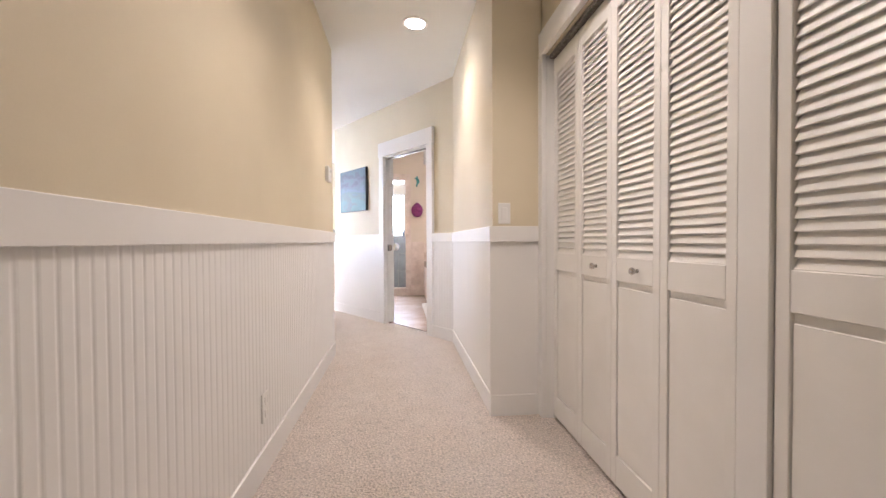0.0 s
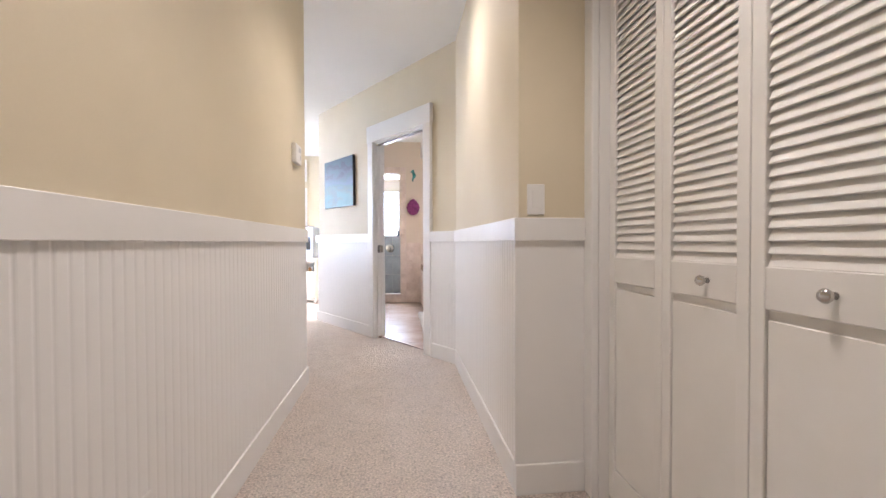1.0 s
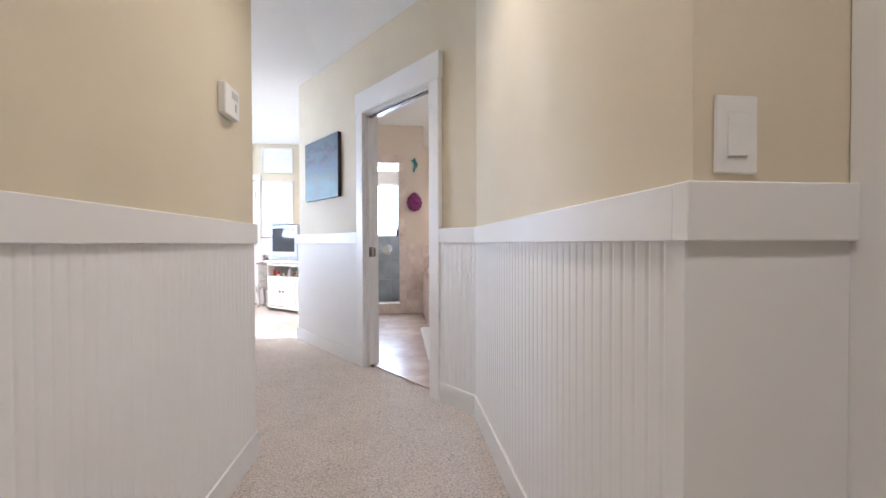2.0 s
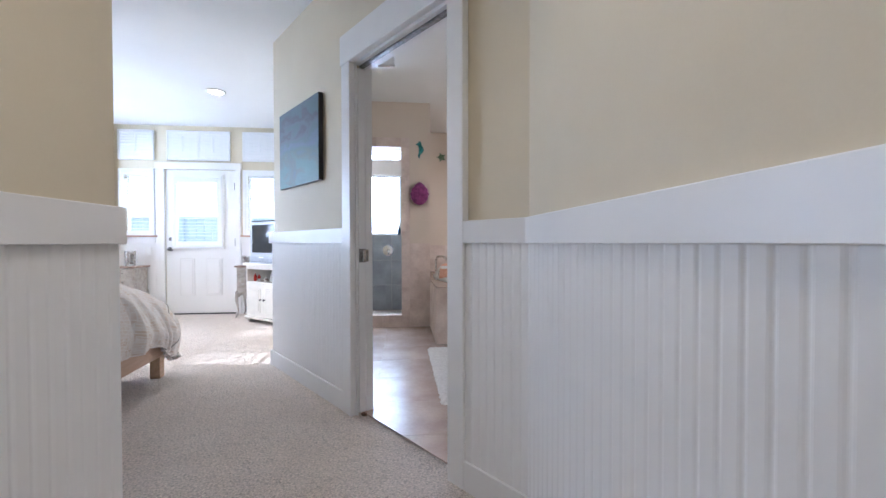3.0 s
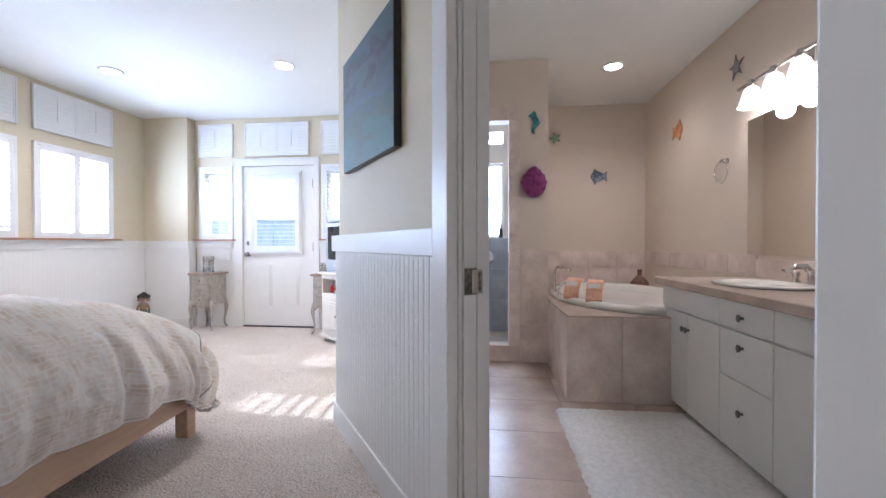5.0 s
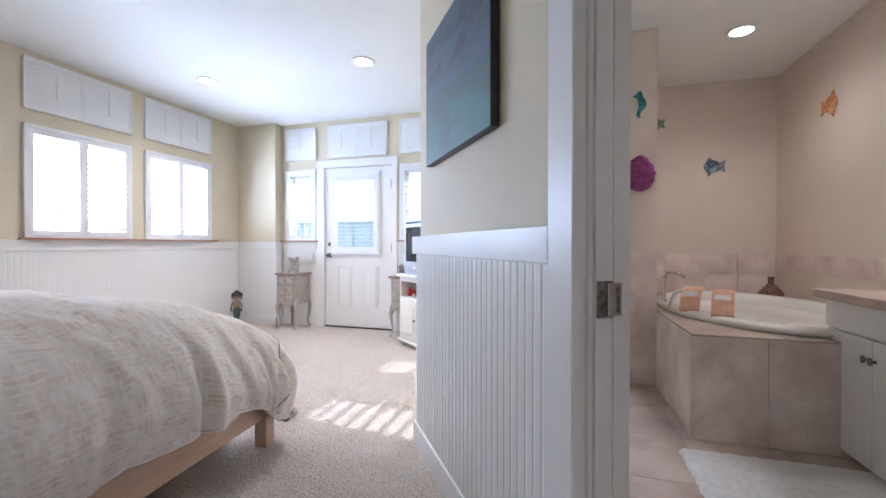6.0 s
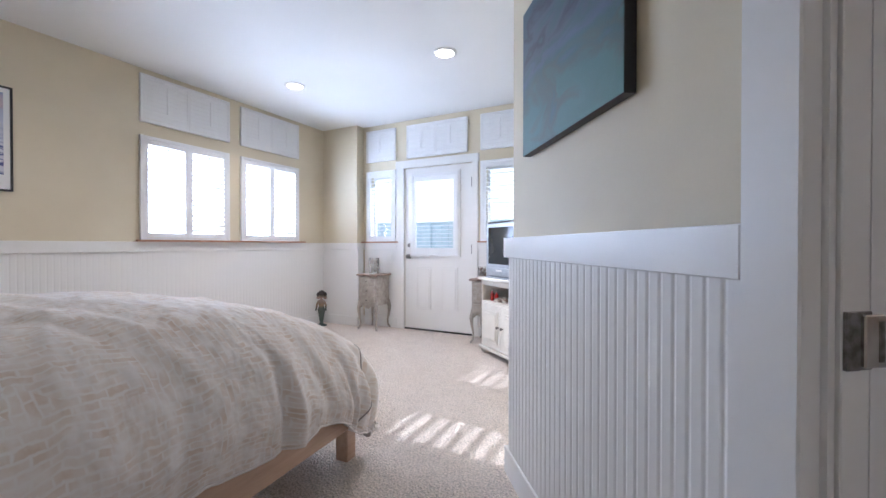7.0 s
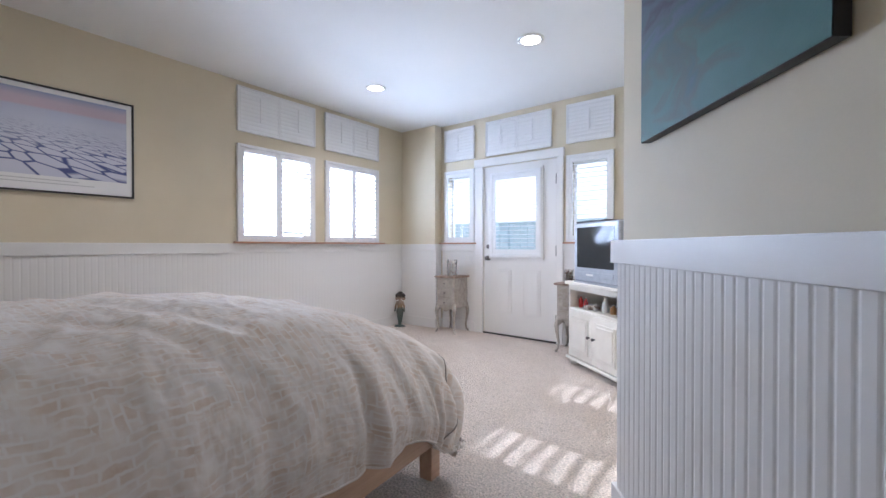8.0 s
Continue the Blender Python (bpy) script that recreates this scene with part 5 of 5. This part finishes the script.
def seahorse(s):
    spine = [(0.05, -1.0), (0.2, -0.85), (0.15, -0.6), (-0.05, -0.35), (-0.15, -0.05), (-0.05, 0.3), (0.1, 0.55), (0.05, 0.8)]
    wide = [0.05, 0.09, 0.13, 0.2, 0.27, 0.26, 0.2, 0.16]
    left_ = [(x - w, z) for (x, z), w in zip(spine, wide)]
    right_ = [(x + w, z) for (x, z), w in zip(spine, wide)]
    return [(s * x, s * z) for x, z in left_ + [(0.0, 1.0), (0.15, 0.95)] + right_[::-1][:1] + [(0.55, 0.62), (0.5, 0.52)] + right_[::-1][1:]]


ornament("seahorse_ornament", "teal tin seahorse hung on the shower wall", run(0.371, BATH_Y + 0.012, -1, 0) @ pose(0, 0, 2.10), seahorse(0.10), TEAL)
ornament("starfish_ornament", "small green tin starfish on the bathroom wall", run(0.745, FY, -1, 0) @ pose(0, 0, 2.28), star(0.075), GREEN)
ornament("fish_ornament", "blue-grey tin fish on the bathroom wall", run(1.216, FY, -1, 0) @ pose(0, 0, 1.823), fish(0.115, -1), STEELBLUE)
ornament("orange_fish_ornament", "orange painted tin fish on the bathroom wall", run(BATH_R, 7.90, 0, 1) @ pose(0, 0, 2.11), fish(0.12, 1), ORANGE)
ornament("dark_star_ornament", "dark metal starfish above the mirror", run(BATH_R, 7.01, 0, 1) @ pose(0, 0, 2.315), star(0.095, 5, 0.30, 0.1), PEWTER)

# purple shower cap or bag hanging on the shower wall
bm = bmesh.new()
bmesh.ops.create_uvsphere(bm, u_segments=36, v_segments=18, radius=1.0)
for v in bm.verts:
    a = math.atan2(v.co.z, v.co.x)
    pinch = max(0.0, v.co.z) ** 2
    pleat = 1 + 0.10 * math.cos(a * 14) * (1 - abs(v.co.y)) * (0.4 + 0.6 * max(0.0, v.co.z + 0.4))
    v.co = Vector((v.co.x * 0.105 * pleat * (1 - 0.35 * pinch), v.co.y * 0.05 * pleat, v.co.z * 0.13 * (1 + 0.06 * pinch)))
whole("fabric_bag", bm, PURPLE, "gathered purple fabric bag hanging on the shower wall", "bag", pose(0.36, BATH_Y - 0.04, 1.575), smooth=True)

# corner bath: tiled surround, oval acrylic tub
TX0, TY0, DECK = 0.482, 6.59, 0.575
surround = thing("bath_surround", "travertine-tiled surround of the bathtub", "bath surround")
part("core", boxes((TX0 + 0.012, BATH_R - 0.001, TY0 + 0.012, TY0 + 0.06, 0.012, DECK - 0.012), (TX0 + 0.012, TX0 + 0.06, TY0 + 0.06, BATH_Y + 0.01, 0.012, DECK - 0.012)), GROUT, surround)
TUB_C, TUB_RX, TUB_RY = (1.125, 7.60), 0.585, 0.93
tub = thing("bathtub", "oval white acrylic bathtub set in a tiled deck", "bathtub", pose(*TUB_C, DECK))
bm = bmesh.new()
prof = [(0.93, -0.03), (1.0, 0.0), (1.02, 0.022), (1.0, 0.042), (0.955, 0.05), (0.91, 0.044), (0.875, 0.02), (0.83, -0.10), (0.76, -0.30), (0.62, -0.40), (0.3, -0.42), (0.05, -0.422)]
lathe(bm, prof, steps=56, sx=TUB_RX, sy=TUB_RY)
part("shell", bm, PORCELAIN, tub, smooth=True)
deck_bm = bmesh.new()
ring_in = [(TUB_C[0] + TUB_RX * 0.96 * math.cos(2 * math.pi * k / 56), TUB_C[1] + TUB_RY * 0.96 * math.sin(2 * math.pi * k / 56)) for k in range(56)]


def to_rect(x, y):
    dx, dy = x - TUB_C[0], y - TUB_C[1]
    f = 1e9
    for lim, d in ((BATH_R - 0.001 - TUB_C[0], dx), (TX0 - TUB_C[0], dx), (FY - 0.001 - TUB_C[1], dy), (TY0 - TUB_C[1], dy)):
        if d * lim > 0 and abs(d) > 1e-9:
            f = min(f, lim / d)
    return (TUB_C[0] + dx * f, TUB_C[1] + dy * f)


va = [deck_bm.verts.new((x, y, DECK)) for x, y in ring_in]
vb = [deck_bm.verts.new((*to_rect(x, y), DECK)) for x, y in ring_in]
vc = [deck_bm.verts.new((v.co.x, v.co.y, DECK - 0.012)) for v in vb]
for k in range(56):
    j = (k + 1) % 56
    deck_bm.faces.new((va[k], va[j], vb[j], vb[k]))
    deck_bm.faces.new((vb[k], vb[j], vc[j], vc[k]))
part("deck", deck_bm, STONE, surround)
for fx0, fx1 in ((TX0, 0.83), (0.833, 1.18), (1.183, 1.53), (1.533, BATH_R - 0.002)):
    part("tile", boxes((fx0, fx1, TY0, TY0 + 0.0115, 0.013, DECK - 0.013), bevel=0.0012), STONE_WALL, surround)
for fy0, fy1 in ((TY0 + 0.012, 6.94), (6.943, BATH_Y + 0.008)):
    part("tile", boxes((TX0, TX0 + 0.0115, fy0, fy1, 0.013, DECK - 0.013), bevel=0.0012), STONE_WALL, surround)

bath_tap = thing("bath_faucet", "curved chrome bath filler on the tub deck", "faucet", pose(0.565, 7.62, DECK))
part("spout", tube(bmesh.new(), [(0, 0, 0), (0, 0, 0.22), (0.02, -0.02, 0.26), (0.08, -0.06, 0.265), (0.12, -0.09, 0.235)], [0.014] * 5, 10), CHROME, bath_tap, smooth=True)
hand = thing("shower_hose", "white looped bath hose over the tub rim", "hose", pose(0.62, 7.38, DECK))
pts = [(-0.065 * math.cos(math.pi * k / 12), -0.03 * math.sin(math.pi * k / 12), 0.03 + 0.125 * math.sin(math.pi * k / 12)) for k in range(13)]
part("loop", tube(bmesh.new(), [(-0.065, 0, 0.0)] + pts + [(0.065, 0, 0.04)], [0.012] * 15, 8), PORCELAIN, hand, smooth=True)


def towel(at):
    t = thing("towel", "folded peach towel with a pale band over the tub rim", "towel", at, "folded peach towels")
    bm = bmesh.new()
    prof = [(-0.15, 0.105), (-0.06, 0.095), (0.015, 0.045), (0.05, -0.03)]
    for k, (y0, z0) in enumerate(prof[:-1]):
        y1, z1 = prof[k + 1]
        a = [bm.verts.new(p) for p in ((-0.058, -y0, z0), (0.058, -y0, z0), (0.058, -y1, z1), (-0.058, -y1, z1))]
        b = [bm.verts.new((v.co.x, v.co.y + 0.012, v.co.z - 0.022)) for v in a]
        bm.faces.new(a)
        bm.faces.new(b[::-1])
        for i in range(4):
            bm.faces.new((a[i], b[i], b[(i + 1) % 4], a[(i + 1) % 4]))
    part("cloth", bm, TOWEL, t)
    part("band", boxes((-0.042, 0.042, -0.030, -0.026, 0.025, 0.058)), PAPER, t, "pale tied band", at=pose(0, -0.012, 0.02, -30))
    return t


t1 = towel(pose(0.635, 7.19, DECK + 0.085, 0, 0, -24))
copy_thing(t1, pose(0.755, 6.985, DECK + 0.088, 0, 0, -20))
basket = thing("bottle_basket", "dark brown wicker-covered bottle by the tub", "bottle", pose(1.56, 8.35, DECK))
part("body", lathe(bmesh.new(), [(0.05, 0), (0.085, 0.02), (0.092, 0.06), (0.05, 0.11), (0.024, 0.14)], steps=18), BROWN, basket, smooth=True)
part("neck", lathe(bmesh.new(), [(0.022, 0.14), (0.022, 0.185), (0.028, 0.192), (0.024, 0.20)], steps=14), BROWN, basket, smooth=True)

# bath mat
bm = bmesh.new()
rnd = random.Random(2)
nx, ny = 46, 84
mat_w, mat_l = 0.80, 1.31
gv = [[bm.verts.new((mat_w * i / nx + (rnd.uniform(-0.006, 0.006) if i in (0, nx) else 0), mat_l * j / ny + (rnd.uniform(-0.006, 0.006) if j in (0, ny) else 0),
    0.0 if i in (0, nx) or j in (0, ny) else 0.018 + rnd.uniform(-0.003, 0.003))) for i in range(nx + 1)] for j in range(ny + 1)]
for j in range(ny):
    for i in range(nx):
        bm.faces.new((gv[j][i], gv[j][i + 1], gv[j + 1][i + 1], gv[j + 1][i]))
whole("bath_mat", bm, RUG, "thick white plush bath mat on the tiles", "bath mat", pose(0.385, 5.13, 0.0125), smooth=True)

# shower fittings
valve = thing("shower_valve", "round chrome shower valve on the shower tiles", "shower valve", run(-0.044, FY - 0.0125, -1, 0) @ pose(0, 0, 0.893))
part("plate", lathe(bmesh.new(), [(0.085, 0), (0.083, 0.006), (0.06, 0.010), (0.01, 0.011)], steps=24), CHROME, valve, "", True, pose(0, 0, 0, -90))
part("lever", tube(bmesh.new(), [(0, 0.011, 0), (0, 0.05, 0), (0.0, 0.055, -0.06)], [0.022, 0.02, 0.01], 10), CHROME, valve, smooth=True)
bottle(pose(0.115, FY + 0.03, 1.12), 0.025, 0.16, STEELBLUE, "dark blue bottle on the shower window ledge")
vent = thing("ceiling_vent", "white square exhaust vent in the bathroom ceiling", "vent", pose(-0.03, 6.35, CEIL))
part("frame", boxes((-0.15, -0.12, -0.15, 0.15, -0.022, -0.0005), (0.12, 0.15, -0.15, 0.15, -0.022, -0.0005), (-0.12, 0.12, 0.12, 0.15, -0.022, -0.0005), (-0.12, 0.12, -0.15, -0.12, -0.022, -0.0005)), PLASTIC, vent)
for k in range(9):
    part("slat", boxes((-0.12, 0.12, -0.005, 0.005, -0.001, 0.001)), PLASTIC, vent, at=pose(0, -0.10 + 0.025 * k, -0.010, 35))

# ---------------------------------------------------------------- pieces of walls and floors


def clip_poly(poly, p, nrm):
    out = []
    for a, b in zip(poly, poly[1:] + poly[:1]):
        da, db = (a - p).dot(nrm), (b - p).dot(nrm)
        if da >= 0:
            out.append(a)
        if da * db < 0:
            out.append(a + (b - a) * (da / (da - db)))
    return out


bath_floor = thing("floor_bath", "polished beige travertine floor tiles", "floor", kind="structure")
T, J = 0.455, 0.004
edge_p = (DIAG @ Vector((0, -0.075, 0))).to_2d()
edge_n = (DIAG.to_3x3() @ Vector((0, -1, 0))).to_2d()
bed_bm = bmesh.new()
rect = [Vector(p) for p in ((PART_X + 0.12, 4.15), (BATH_R, 4.15), (BATH_R, BATH_Y), (PART_X + 0.12, BATH_Y))]
bed_poly = clip_poly(rect, edge_p, edge_n)
bed_bm.faces.new([bed_bm.verts.new((p.x, p.y, 0.008)) for p in bed_poly])
part("grout", bed_bm, GROUT, bath_floor)
for i in range(-2, 4):
    for j in range(0, 8):
        x0, y0 = -0.02 + i * T, 4.15 + j * T - 0.30
        lo_x, lo_y = max(x0, PART_X + 0.12), max(y0, 4.15)
        hi_x, hi_y = min(x0 + T - J, BATH_R), min(y0 + T - J, BATH_Y + 0.01)
        if hi_x - lo_x < 0.02 or hi_y - lo_y < 0.02:
            continue
        poly = clip_poly([Vector(p) for p in ((lo_x, lo_y), (hi_x, lo_y), (hi_x, hi_y), (lo_x, hi_y))], edge_p, edge_n)
        if len(poly) < 3:
            continue
        bm = bmesh.new()
        hi = [bm.verts.new((p.x, p.y, 0.012)) for p in poly]
        lo = [bm.verts.new((p.x, p.y, 0.004)) for p in poly]
        bm.faces.new(hi)
        for k in range(len(poly)):
            bm.faces.new((lo[k], lo[(k + 1) % len(poly)], hi[(k + 1) % len(poly)], hi[k]))
        part("tile", bm, STONE, bath_floor)


def wall_tiles(parent, m, x0, x1, z0, z1, tw, th, mat=STONE_WALL):
    """Stone tiles, 12 mm thick, over a rectangle of the run m."""
    nx_, nz_ = max(1, round((x1 - x0) / tw)), max(1, round((z1 - z0) / th))
    w, h = (x1 - x0) / nx_, (z1 - z0) / nz_
    me = mesh_of("tile", boxes((0.0015, w - 0.0015, 0.0, 0.012, 0.0015, h - 0.0015), bevel=0.0012), mat)
    for i in range(nx_):
        for k in range(nz_):
            ob = new("tile", me)
            ob.parent = parent
            ob.matrix_basis = m @ pose(x0 + i * w, 0, z0 + k * h)


tiling = thing("wall_tiling", "travertine tiles round the tub and shower", "wall tiles", kind="structure")
wall_tiles(tiling, run(BATH_R, FY, -1, 0), 0.0, BATH_R - 0.485, DECK + 0.001, 0.968, 0.33, 0.2)
wall_tiles(tiling, run(BATH_R, 6.77, 0, 1), 0.0, FY - 6.77 - 0.013, DECK + 0.25, 0.968, 0.33, 0.2)
front = run(0.485, BATH_Y + 0.012, -1, 0)
wall_tiles(tiling, front, 0.0, 0.24, 0.012, 1.0, 0.24, 0.33)
wall_tiles(tiling, front, 0.24, 0.338, 0.155, 2.125, 0.10, 0.33)
wall_tiles(tiling, front, 0.24, 0.338, 2.125, 2.235, 0.10, 0.11)
wall_tiles(tiling, front, 0.338, 1.2, 2.125, 2.235, 0.33, 0.11)
wall_tiles(tiling, front, 0.24, 1.2, 0.012, 0.155, 0.33, 0.145)
wall_tiles(tiling, run(0.37, FY, -1, 0), 0.0, 1.10, 0.01, 1.119, 0.33, 0.33, SHADED_TILE)
wall_tiles(tiling, run(0.37, BATH_Y + 0.13, 0, 1), 0.0, 1.12, 0.01, 2.4, 0.33, 0.33, SHADED_TILE)

# beadboard planks, one by one
for back, x0, x1, plank in RUNS:
    n = int((x1 - x0) / PITCH)
    w = (x1 - x0) / n
    for k in range(n):
        ob = new("plank", plank)
        ob.parent = back
        ob.matrix_basis = pose(x0 + k * w, -RECESS, BASE_H - 0.01) @ Matrix.Diagonal((w / PITCH, 1, 1, 1))
